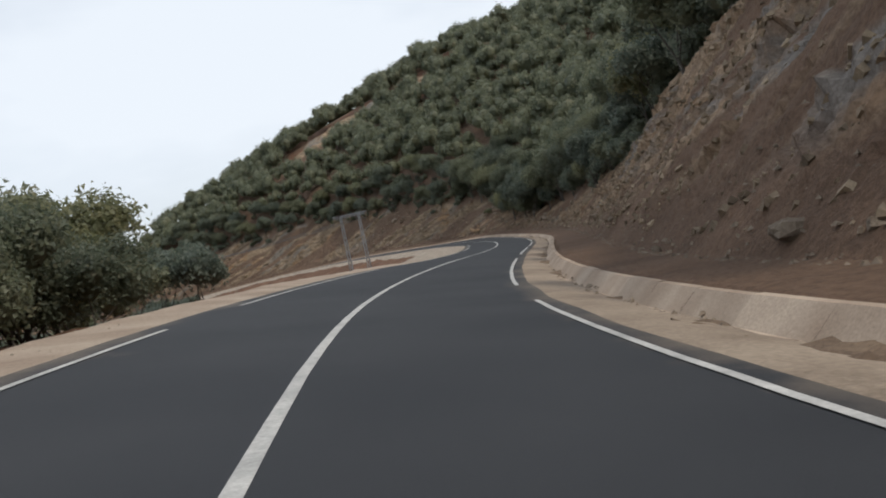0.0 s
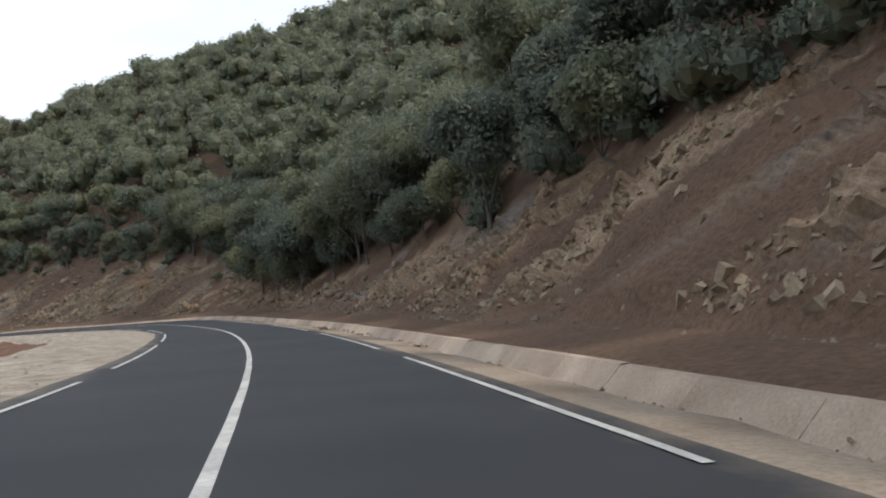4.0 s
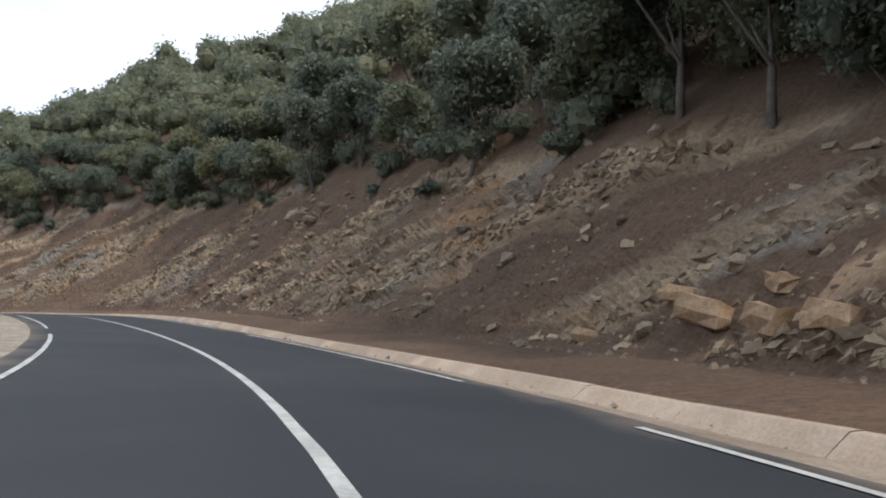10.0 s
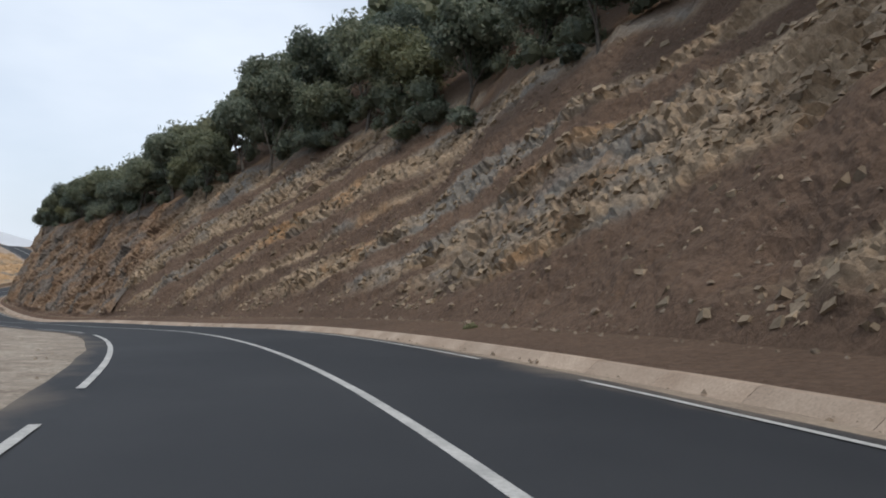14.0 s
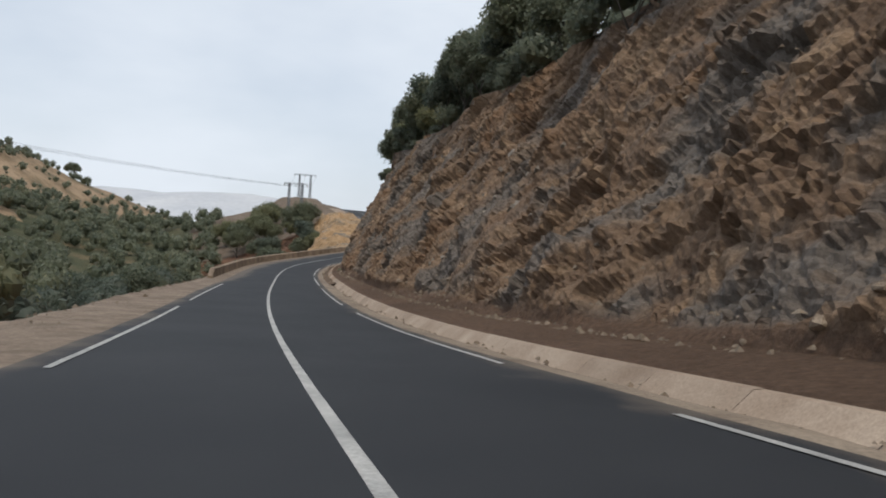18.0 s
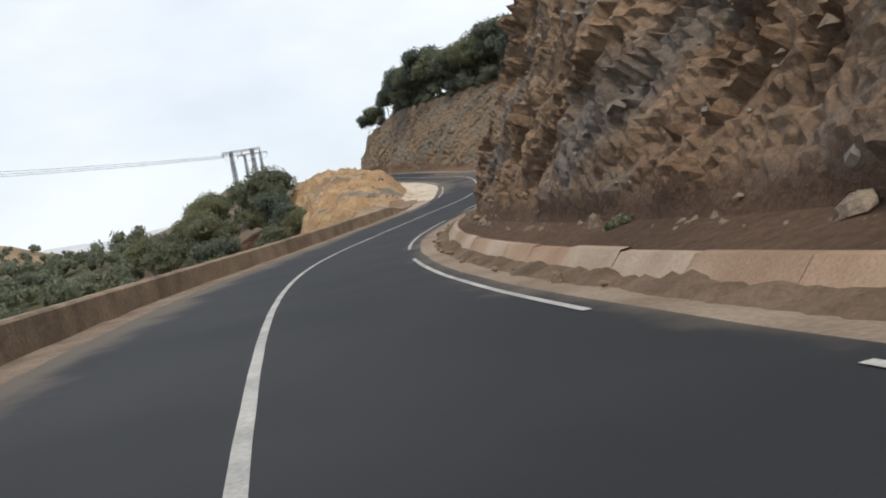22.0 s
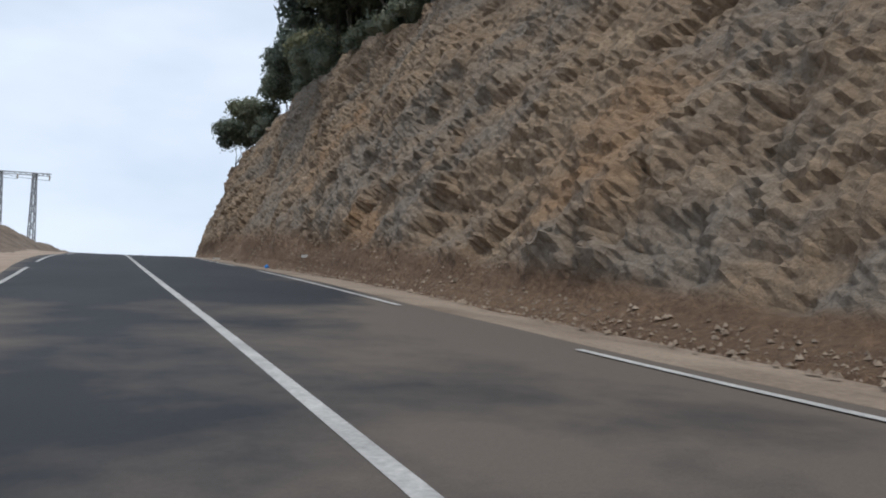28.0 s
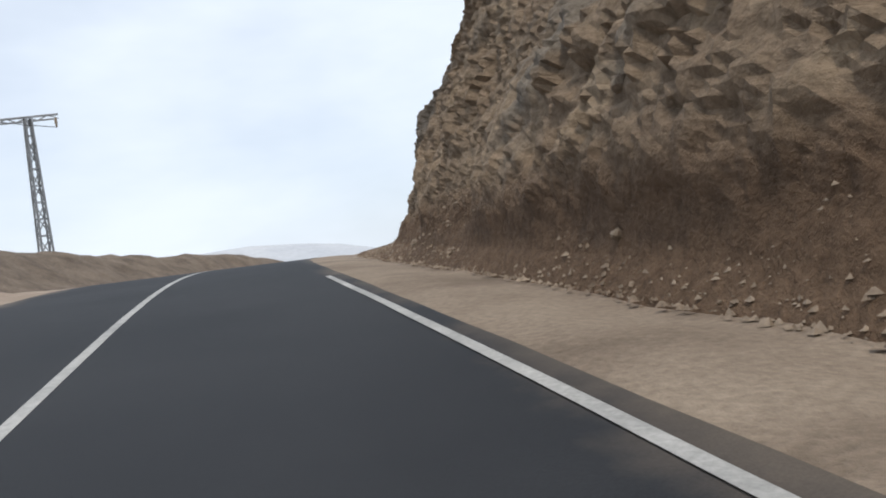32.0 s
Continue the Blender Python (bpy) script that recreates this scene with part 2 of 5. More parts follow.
M_asphalt = mat_asphalt()
M_paint = mat_plain("road_paint", ((0.3, (0.34, 0.34, 0.33)), (0.7, (0.56, 0.555, 0.53))), 1.6, 22.0, 0.7, 0.3, 0.003, 0.5)
M_concrete = mat_plain("concrete", ((0.3, (0.3, 0.225, 0.165)), (0.55, (0.4, 0.315, 0.24)), (0.7, (0.46, 0.37, 0.285))), 0.8, 25.0, 0.9, 0.5, 0.01, 0.45, 0.0, 0.12)
M_dust = mat_plain("dusty_shoulder", ((0.3, (0.27, 0.205, 0.155)), (0.7, (0.42, 0.345, 0.27))), 0.6, 18.0, 0.95, 0.7, 0.02, 0.5)
M_gravel = mat_plain("pale_gravel", ((0.3, (0.24, 0.2, 0.16)), (0.5, (0.34, 0.29, 0.235)), (0.7, (0.45, 0.395, 0.325))), 1.6, 11.0, 0.95, 1.0, 0.06, 0.95)
M_soil = mat_plain("red_soil", ((0.3, (0.10, 0.055, 0.035)), (0.7, (0.19, 0.11, 0.07))), 0.15, 6.0, 0.95, 0.7, 0.06, 0.6)
M_rock_a = mat_rock("red_soil_and_broken_rock", (0.135, 0.088, 0.06), (0.26, 0.185, 0.122), (0.4, 0.305, 0.215), (0.22, 0.2, 0.18), 1.1, 0.15, 0.5, 0.22, (0.3, 0.19, 0.11), 0.3)
M_rock_b = mat_rock("brown_bedded_rock", (0.118, 0.08, 0.056), (0.24, 0.18, 0.122), (0.4, 0.315, 0.22), (0.22, 0.205, 0.18), 1.4, 0.25, 0.55, 0.2, (0.33, 0.2, 0.1), 0.4)
M_rock_c = mat_rock("brown_cliff_rock", (0.12, 0.078, 0.053), (0.165, 0.112, 0.077), (0.33, 0.235, 0.155), (0.18, 0.158, 0.138), 1.3, 0.3, 0.4, 0.3, (0.25, 0.155, 0.092), 0.35)
# ochre rock; the sunlight on it is put into the golden tone
M_sunlit_ochre_rock = mat_rock("sunlit_ochre_rock", (0.3, 0.2, 0.11), (0.29, 0.205, 0.125), (0.42, 0.32, 0.205), (0.26, 0.225, 0.18), 1.0, 0.3, 0.4, 0.25, (0.36, 0.21, 0.1), 0.45)
M_rock_d = mat_rock("brown_and_grey_cliff_rock", (0.14, 0.095, 0.062), (0.215, 0.163, 0.115), (0.31, 0.243, 0.17), (0.215, 0.187, 0.152), 1.4, 0.3, 0.35, 0.28, (0.28, 0.185, 0.108), 0.25)
M_ochre = mat_rock("ochre_earth_and_stones", (0.36, 0.25, 0.145), (0.34, 0.26, 0.17), (0.46, 0.37, 0.26), (0.22, 0.21, 0.19), 0.5, 0.3, 0.5)
M_concrete_b = mat_plain("orange_stained_concrete", ((0.3, (0.29, 0.19, 0.125)), (0.55, (0.37, 0.26, 0.18)), (0.7, (0.44, 0.33, 0.24))), 0.9, 25.0, 0.9, 0.5, 0.01, 0.5, 0.0, 0.12)
M_shoulder = mat_plain("dusty_concrete_shoulder", ((0.3, (0.19, 0.147, 0.11)), (0.5, (0.29, 0.232, 0.176)), (0.7, (0.345, 0.28, 0.213))), 0.5, 14.0, 0.95, 0.8, 0.025, 0.55)
# haze over the distance is put into this pale bluish base colour
M_far = mat_plain("haze_tinted_distance", ((0.3, (0.48, 0.5, 0.53)), (0.7, (0.6, 0.61, 0.62))), 0.004, 0.05, 0.95, 0.1, 1.0, 0.2)
M_parapet = mat_plain("stained_parapet_concrete", ((0.3, (0.2, 0.15, 0.11)), (0.7, (0.36, 0.28, 0.2))), 0.9, 9.0, 0.95, 0.9, 0.04, 0.6, 0.0, 0.12)
M_blue = mat_plain("blue_plastic", ((0.3, (0.02, 0.16, 0.5)), (0.7, (0.04, 0.28, 0.75))), 5.0, 30.0, 0.4, 0.3, 0.01, 0.2)
M_stone = mat_plain("loose_stone", ((0.3, (0.16, 0.122, 0.09)), (0.7, (0.32, 0.26, 0.195))), 1.5, 12.0, 0.95, 0.7, 0.03, 0.5, 0.0, 0.3)
M_leaf = mat_leaf("evergreen_oak_leaves", (0.108, 0.132, 0.106), (0.168, 0.195, 0.152), (0.215, 0.23, 0.175))
M_leaf_b = mat_leaf("olive_green_leaves", (0.122, 0.142, 0.1), (0.188, 0.208, 0.14), (0.23, 0.23, 0.155))
M_boulder = mat_plain("ochre_rock", ((0.3, (0.26, 0.17, 0.1)), (0.7, (0.42, 0.3, 0.19))), 1.3, 11.0, 0.95, 0.8, 0.04, 0.6, 0.0, 0.15)
M_block = mat_plain("broken_rock_blocks", ((0.3, (0.18, 0.135, 0.095)), (0.55, (0.265, 0.208, 0.143)), (0.75, (0.36, 0.29, 0.205))), 0.45, 9.0, 0.95, 0.7, 0.03, 0.5, 0.0, 0.0, 0.35)
M_block_grey = mat_plain("grey_rock_blocks", ((0.3, (0.19, 0.165, 0.14)), (0.7, (0.3, 0.265, 0.22))), 0.45, 9.0, 0.95, 0.7, 0.03, 0.5, 0.0, 0.0, 0.35)
M_earth = mat_plain("brown_ditch_earth", ((0.3, (0.11, 0.075, 0.052)), (0.7, (0.2, 0.145, 0.1))), 1.4, 16.0, 0.95, 0.9, 0.03, 0.6)
M_bark = mat_plain("grey_bark", ((0.3, (0.07, 0.062, 0.054)), (0.7, (0.16, 0.145, 0.125))), 3.0, 22.0, 0.95, 0.8, 0.03)
M_verge = mat_plain("stony_brown_verge", ((0.3, (0.17, 0.128, 0.095)), (0.7, (0.32, 0.255, 0.195))), 0.9, 9.0, 0.95, 0.9, 0.06, 0.7)
M_apron = mat_plain("pale_cream_concrete_apron", ((0.3, (0.42, 0.35, 0.265)), (0.5, (0.56, 0.485, 0.385)), (0.7, (0.63, 0.555, 0.45))), 0.5, 14.0, 0.9, 0.6, 0.02, 0.45)
M_knoll = mat_plain("dull_brown_stony_knoll", ((0.3, (0.12, 0.092, 0.068)), (0.7, (0.235, 0.185, 0.14))), 0.8, 8.0, 0.95, 0.9, 0.06, 0.75)
M_steel = mat_plain("galvanised_steel", ((0.3, (0.22, 0.23, 0.24)), (0.7, (0.34, 0.35, 0.36))), 2.0, 30.0, 0.6, 0.1, 0.003, 0.2, 0.6)
M_wire = mat_plain("dark_wire", ((0.3, (0.08, 0.08, 0.085)), (0.7, (0.12, 0.12, 0.12))), 2.0, 30.0, 0.6, 0.1, 0.002, 0.2, 0.5)
M_scrub = mat_plain("scrub_covered_ground", ((0.34, (0.055, 0.066, 0.036)), (0.52, (0.1, 0.098, 0.055)), (0.68, (0.2, 0.155, 0.09))), 0.12, 0.9, 0.95, 0.8, 0.5, 0.7)
M_hill = mat_plain("dry_orange_hillside", ((0.36, (0.13, 0.115, 0.07)), (0.47, (0.26, 0.185, 0.11)), (0.68, (0.38, 0.275, 0.175))), 0.06, 0.5, 0.95, 0.6, 0.6, 0.7)


# ---- the road's plan ----
# centre line of the road: chainages, then x, y, z at each
KS = np.array([0, 30, 60, 78, 96, 114, 135, 156, 177, 198, 219, 240, 261, 282, 303, 324, 345, 366, 387, 405, 420, 432, 442, 452, 462, 472, 484, 498, 514, 532, 550, 570, 600, 640], float)
KNOTS = [
    (21.25, -152.11, -8.29),
    (17.67, -121.54, -8.48),
    (14.21, -91.60, -8.60),
    (14.03, -74.18, -8.89),
    (16.36, -56.38, -9.36),
    (19.55, -38.46, -10.01),
    (23.13, -17.63, -10.61),
    (25.22, 2.97, -10.93),
    (25.60, 23.31, -11.21),
    (23.22, 43.76, -11.27),
    (15.31, 65.29, -11.36),
    (4.00, 85.44, -11.40),
    (-8.16, 102.30, -11.84),
    (-21.57, 115.51, -12.49),
    (-37.11, 126.50, -13.54),
    (-54.95, 136.94, -14.60),
    (-73.64, 148.02, -15.74),
    (-92.05, 159.54, -16.35),
    (-109.73, 171.25, -16.67),
    (-124.45, 181.54, -16.63),
    (-135.83, 191.63, -16.20),
    (-143.47, 201.58, -15.65),
    (-148.83, 210.77, -14.96),
    (-153.19, 220.05, -14.03),
    (-158.49, 227.24, -13.05),
    (-164.61, 233.46, -11.94),
    (-174.33, 239.94, -10.77),
    (-186.96, 247.02, -9.26),
    (-201.08, 254.84, -7.52),
    (-216.11, 263.48, -5.91),
    (-230.89, 272.03, -4.56),
    (-246.43, 283.60, -4.02),
    (-264.13, 308.81, -4.60),
    (-278.84, 350.81, -6.27),
]
# cross fall at the same places
BANK = [-0.044, -0.064, -0.119, -0.141, -0.120, -0.077, -0.060, -0.054, -0.016, 0.013, 0.006, 0.019, 0.010, 0.023, 0.025, 0.021, -0.005, -0.017, -0.003, -0.005, 0.008, 0.005, -0.001, -0.006, -0.001, 0.054, 0.017, 0.032, 0.007, 0.020, -0.028, -0.003, 0.004, 0.004]
WR, WL = 3.16, 2.94      # edge lines' distances


def natural_spline(u, y, q):
    """Natural cubic spline through (u, y), evaluated at q."""
    k = len(u)
    h = np.diff(u)
    a = np.eye(k)
    r = np.zeros(k)
    for i in range(1, k - 1):
        a[i, i - 1 : i + 2] = h[i - 1], 2 * (h[i - 1] + h[i]), h[i]
        r[i] = 6 * ((y[i + 1] - y[i]) / h[i] - (y[i] - y[i - 1]) / h[i - 1])
    m = np.linalg.solve(a, r)
    j = np.clip(np.searchsorted(u, q) - 1, 0, k - 2)
    d, w = q - u[j], h[j]
    e = w - d
    out = (m[j] * e**3 + m[j + 1] * d**3) / (6 * w) + (y[j] / w - m[j] * w / 6) * e + (y[j + 1] / w - m[j + 1] * w / 6) * d
    below, above = q < u[0], q > u[-1]
    out = np.where(below, y[0] + (q - u[0]) * (y[1] - y[0]) / h[0], out)
    return np.where(above, y[-1] + (q - u[-1]) * (y[-1] - y[-2]) / h[-1], out)


KN = np.array(KNOTS)
S_MIN, S_MAX = -40.0, 660.0


def centre(s):
    s = np.asarray(s, float)
    return np.stack([natural_spline(KS, KN[:, k], s) for k in range(3)], -1)


def frame_at(s):
    """The centre line's places and unit vectors to the right, at chainages s."""
    c = centre(s)
    d = centre(np.asarray(s) + 0.5) - centre(np.asarray(s) - 0.5)
    d[..., 2] = 0
    d /= np.linalg.norm(d, axis=-1, keepdims=True)
    return c, np.stack([d[..., 1], -d[..., 0], 0 * d[..., 0]], -1), d


def bank(s):
    return natural_spline(KS, np.array(BANK), np.clip(s, KS[0], KS[-1]))


def at_road(s, v, h=0.0):
    """The place v metres to the right of the centre line at chainage s, h above the road."""
    c, r, _ = frame_at(s)
    v = np.asarray(v, float)
    p = c + r * v[..., None]
    p[..., 2] += h + bank(s) * np.clip(v, -9, 9)
    return p


def lerp_table(table, s, col):
    t = np.array(table)
    return np.interp(s, t[:, 0], t[:, col])


def smooth(a, b, x):
    t = np.clip((np.asarray(x, float) - a) / (b - a), 0, 1)
    return t * t * (3 - 2 * t)


# the cutting on the right: chainage, toe, crest's distance from the centre line, crest's height, hillside's slope above it
CUT = [
    (-60, 7.0, 15.0, 9.0, 0.8), (60, 7.0, 15.5, 10.0, 0.9), (90, 7.2, 15.0, 9.5, 0.95), (110, 7.2, 13.5, 7.4, 1.0),
    (135, 7.2, 12.3, 4.6, 1.0), (163, 7.4, 11.2, 2.8, 0.95), (180, 7.4, 10.6, 1.7, 0.85), (196, 7.4, 11.0, 2.2, 0.9),
    (212, 7.6, 12.2, 5.2, 1.0), (235, 7.4, 13.2, 7.6, 1.12), (255, 7.2, 13.8, 8.4, 1.15), (275, 7.0, 14.8, 10.2, 1.15),
    (300, 6.8, 15.0, 11.0, 1.1), (320, 6.6, 13.6, 10.5, 1.05), (345, 6.6, 12.6, 10.5, 0.95), (380, 5.9, 11.8, 11.5, 0.7),
    (415, 5.6, 11.0, 11.8, 0.45), (430, 5.6, 11.2, 11.2, 0.42), (440, 8.0, 13.0, 10.0, 0.45), (452, 9.5, 17.0, 9.5, 0.42),
    (468, 8.5, 16.0, 9.5, 0.45), (484, 5.8, 11.8, 9.0, 0.45), (500, 5.0, 9.2, 9.0, 0.40), (525, 5.1, 8.5, 9.0, 0.32), (536, 5.1, 8.2, 8.2, 0.25),
    (545, 5.2, 7.8, 6.8, 0.18), (551, 5.4, 8.0, 4.8, 0.1), (556, 6.0, 8.6, 1.6, -0.05), (566, 7.0, 9.2, 0.5, -0.1), (660, 6.0, 9.0, 0.4, -0.1),
]
# the ridge on the right: chainage, height over the road at which the hillside rounds off
RIDGE = [(-60, 75), (60, 88), (200, 84), (255, 78), (290, 71), (320, 50), (345, 35), (380, 20), (430, 15), (470, 17), (520, 14), (548, 11), (560, 10), (580, 5), (660, 2)]
# the concrete lining of the ditch: chainage, foot's distance, height
LINING = [(-60, 4.7, 0.26), (75, 4.7, 0.26), (95, 4.4, 0.24), (155, 4.6, 0.2), (180, 4.45, 0.18), (199, 4.35, 0.17), (204, 4.2, 0.1), (220, 4.05, 0.09), (232, 4.3, 0.13), (280, 4.15, 0.1), (335, 4.25, 0.14), (350, 4.4, 0.18), (386, 4.35, 0.26), (415, 4.3, 0.3), (436, 4.4, 0.32), (445, 4.8, 0.15), (470, 4.7, 0.0), (660, 4.6, 0.0)]
# the left side: chainage, shoulder's edge, slope below it, depth of the valley floor, rise of the ground far out
LEFT = [
    (-60, -4.9, 0.30, 2.0, 16.0), (60, -4.9, 0.28, 1.6, 15.0), (95, -5.2, 0.25, 1.8, 12.0), (120, -6.0, 0.28, 2.4, 3.0), (160, -8.0, 0.25, 2.5, 0.0),
    (220, -8.5, 0.3, 3.5, 0.0), (280, -8.0, 0.35, 5.0, 0.0), (320, -6.6, 0.5, 6.0, 0.0), (360, -5.6, 0.6, 7.5, 0.0),
    (405, -5.2, 0.7, 11.0, 0.0), (440, -5.2, 0.85, 15.0, 0.0), (452, -9.0, 0.9, 18.0, 0.0), (462, -13.0, 0.9, 17.0, 0.0), (490, -12.5, 0.8, 15.0, 0.0), (510, -12.5, 0.8, 14.0, 0.0), (535, -14.0, 0.6, 14.0, 0.0), (560, -19.0, 0.35, 14.0, 0.0), (660, -16.0, 0.3, 16.0, 0.0),
]


def ground_height(s, v):
    """Height over the road of the bare ground v metres from the centre line, without its broken surface."""
    s, v = np.asarray(s, float), np.asarray(v, float)
    toe, crest, ch, sl = (lerp_table(CUT, s, k) for k in (1, 2, 3, 4))
    foot, lin = lerp_table(LINING, s, 1), lerp_table(LINING, s, 2)
    head = foot + 0.2 + 0.55 * lin
    top = lerp_table(RIDGE, s, 1)
    t = np.clip((v - toe) / (crest - toe), 0, 1)
    bench = smooth(448, 456, s) * (1 - smooth(476, 490, s))
    steps = 0.46 * smooth(0.0, 0.38, t) + 0.54 * smooth(0.62, 1.0, t)
    shape = t * (1 - bench) + steps * bench
    apron = lin + 0.3 * np.clip((v - head) / np.maximum(toe - head, 0.2), 0, 1)
    right = np.where(v > head, apron, np.where(v > foot, lin * (v - foot) / np.maximum(head - foot, 0.1), -0.04)) + ch * shape
    over = np.maximum(v - crest, 0)
    room = np.maximum(top - ch, 0.5)
    rise = np.where(sl > 0, room * (1 - np.exp(-over * np.maximum(sl, 0.01) / room)), sl * np.minimum(over, 40))
    right = right + rise
    edge, ls, depth, far = (lerp_table(LEFT, s, k) for k in (1, 2, 3, 4))
    w = np.maximum(edge - v, 0)
    left = -depth * (1 - np.exp(-w * ls / depth)) + far * smooth(10, 62, w)
    mound = 2.0 * smooth(448, 464, s) * (1 - smooth(492, 506, s)) * smooth(5.5, 7.8, -v) * (1 - smooth(13, 17, -v))
    knoll = 2.1 * smooth(530, 556, s) * (1 - smooth(590, 610, s)) * smooth(5.6, 10.0, -v) * (1 - 0.9 * smooth(17, 25, -v))
    return np.where(v > 3.6, right, np.where(v < edge, left, 0.0) + mound + knoll) - 0.05


def link_mesh(name, verts, faces, mats, parent=None, smooth_faces=False, label="", index=None):
    """Links a mesh of all-triangle or all-quad faces."""
    me = bpy.data.meshes.new(name)
    verts, faces = np.asarray(verts, float), np.asarray(faces, int)
    k = faces.shape[1]
    me.vertices.add(len(verts))
    me.vertices.foreach_set("co", verts.ravel())
    me.loops.add(faces.size)
    me.loops.foreach_set("vertex_index", faces.ravel())
    me.polygons.add(len(faces))
    me.polygons.foreach_set("loop_start", np.arange(0, faces.size, k))
    me.polygons.foreach_set("use_smooth", np.full(len(faces), smooth_faces))
    for m in mats if isinstance(mats, (list, tuple)) else [mats]:
        me.materials.append(m)
    if index is not None:
        me.polygons.foreach_set("material_index", np.asarray(index, int))
    me.update(calc_edges=True)
    ob = new(name, me)
    if parent is not None:
        ob.parent = parent
    if label:
        ob["label"] = label
    return ob


def grid_faces(a, b):
    i = np.arange(a - 1)[:, None] * b + np.arange(b - 1)[None]
    return np.stack([i, i + b, i + b + 1, i + 1], -1).reshape(-1, 4)


def strip(name, s, v_rows, h_rows, mat, parent=None, smooth_faces=True, label=""):
    """A ribbon along the road: for every chainage a row of offsets and heights."""
    s = np.asarray(s, float)
    v = np.broadcast_to(np.asarray(v_rows, float), (len(s), np.shape(v_rows)[-1]))
    h = np.broadcast_to(np.asarray(h_rows, float), v.shape)
    p = at_road(np.repeat(s, v.shape[1]), v.ravel())
    p[:, 2] += h.ravel()
    return link_mesh(name, p, grid_faces(*v.shape)[:, ::-1], mat, parent, smooth_faces, label)


def fbm(p, octaves=4, lac=2.1, gain=0.5, seed=0.0):
    out = np.zeros(len(p))
    amp = 1.0
    q = p + seed
    for _ in range(octaves):
        out += amp * np.array([noise.noise(x) for x in q.tolist()])
        q = q * lac + 17.3
        amp *= gain
    return out


def blocks(p):
    """Broken blocks: each cell has its own height and tilt; also the crack between cells."""
    face, crack = np.zeros(len(p)), np.zeros(len(p))
    for i, x in enumerate(p.tolist()):
        d, c = noise.voronoi(x)
        a = c[0]
        k = (a[0] * 12.9 + a[1] * 78.2 + a[2] * 37.7) % 1.0
        q = 6.2832 * ((a[0] * 45.3 + a[1] * 17.1 + a[2] * 91.7) % 1.0)
        face[i] = 0.55 * (k - 0.5) + 0.5 * (math.cos(q) * (x[0] - a[0]) + math.sin(q) * (x[1] - a[1]))
        crack[i] = d[1] - d[0]
    return face, smooth(0.0, 0.1, crack) - 1


def add_bedding(ob, co, loose):
    a = ob.data.attributes.new("bedding", "FLOAT_VECTOR", "POINT")
    a.data.foreach_set("vector", np.asarray(co, np.float32).ravel())
    b = ob.data.attributes.new("loose", "FLOAT", "POINT")
    b.data.foreach_set("value", np.asarray(loose, np.float32).ravel())


# ---- ground ----
road_s = np.arange(S_MIN, S_MAX + 0.1, 1.0)
ragged = np.array([noise.noise((a * 0.35, 3.1, 0.0)) for a in road_s.tolist()]) * 0.07
narrow = smooth(508, 536, road_s)
rv = np.stack([-3.42 + 0.2 * smooth(462, 472, road_s) * (1 - smooth(498, 508, road_s)) + ragged, 0 * ragged - 2.7, 0 * ragged - 1.6, 0 * ragged, 0 * ragged + 1.6, 2.7 - 0.1 * narrow, 3.5 - 0.2 * narrow - ragged[::-1]], 1)
road = strip("road", road_s, rv, (0.0, 0.003, 0.006, 0.01, 0.006, 0.003, 0.0), M_asphalt)
# dust at the edges; from 452 to 497 the pale tone paints sunlit road
dusty = 0.42 * smooth(2.4, 3.5, np.abs(rv)) + (0.42 * smooth(452, 464, road_s) * (1 - smooth(491, 497, road_s)))[:, None] * (1 - 0.35 * smooth(-2.3, -1.6, rv) * (1 - smooth(-0.6, 0.2, rv))) + 0.4 * (smooth(374, 390, road_s) * (1 - smooth(425, 445, road_s)))[:, None] * smooth(1.5, 3.2, -rv)
road.data.attributes.new("dust", "FLOAT", "POINT").data.foreach_set("value", dusty.astype(np.float32).ravel())
tagged(road, "dark grey asphalt mountain road with dusty edges", "road", kind="structure")

cell = 7.0
gx, gy = np.arange(-900, 420, cell), np.arange(-420, 820, cell)
GX, GY = np.meshgrid(gx, gy, indexing="ij")
near_s = np.arange(S_MIN, S_MAX, 3.0)
near_c, near_r, near_d = frame_at(near_s)


def road_coords(xy):
    """Chainage and offset of plan places, by the nearest place of the centre line."""
    s_out, v_out = np.zeros(len(xy)), np.zeros(len(xy))
    for a in range(0, len(xy), 4000):
        some = xy[a : a + 4000]
        d = some[:, None] - near_c[None, :, :2]
        j = np.argmin((d**2).sum(-1), 1)
        dd = d[np.arange(len(j)), j]
        along = (dd * near_d[j, :2]).sum(1)
        side = (dd * near_r[j, :2]).sum(1)
        s_out[a : a + 4000] = near_s[j] + along
        v_out[a : a + 4000] = np.where(np.abs(along) < 3, side, np.sign(side) * np.hypot(along, side))
    return s_out, v_out


def far_hills(x, y, z, away):
    """The dry hill across the valley: how far its ridge and slopes stand over the ground z."""
    top = np.interp(y, (60, 130, 175, 205, 228, 250, 262, 284, 300, 340, 400), (-20, 8, 23, 20.5, 13, 5.6, 1.5, -6.5, -12, -24, -40))
    side = x + 374 - 0.06 * (y - 250)
    h = top - np.where(side > 0, 0.2 * np.sqrt(side**2 + 64) - 1.6, 0.3 * np.sqrt(side**2 + 64) - 2.4)
    over = h - z
    return 0.5 * (over + np.sqrt(over**2 + 16)) * away


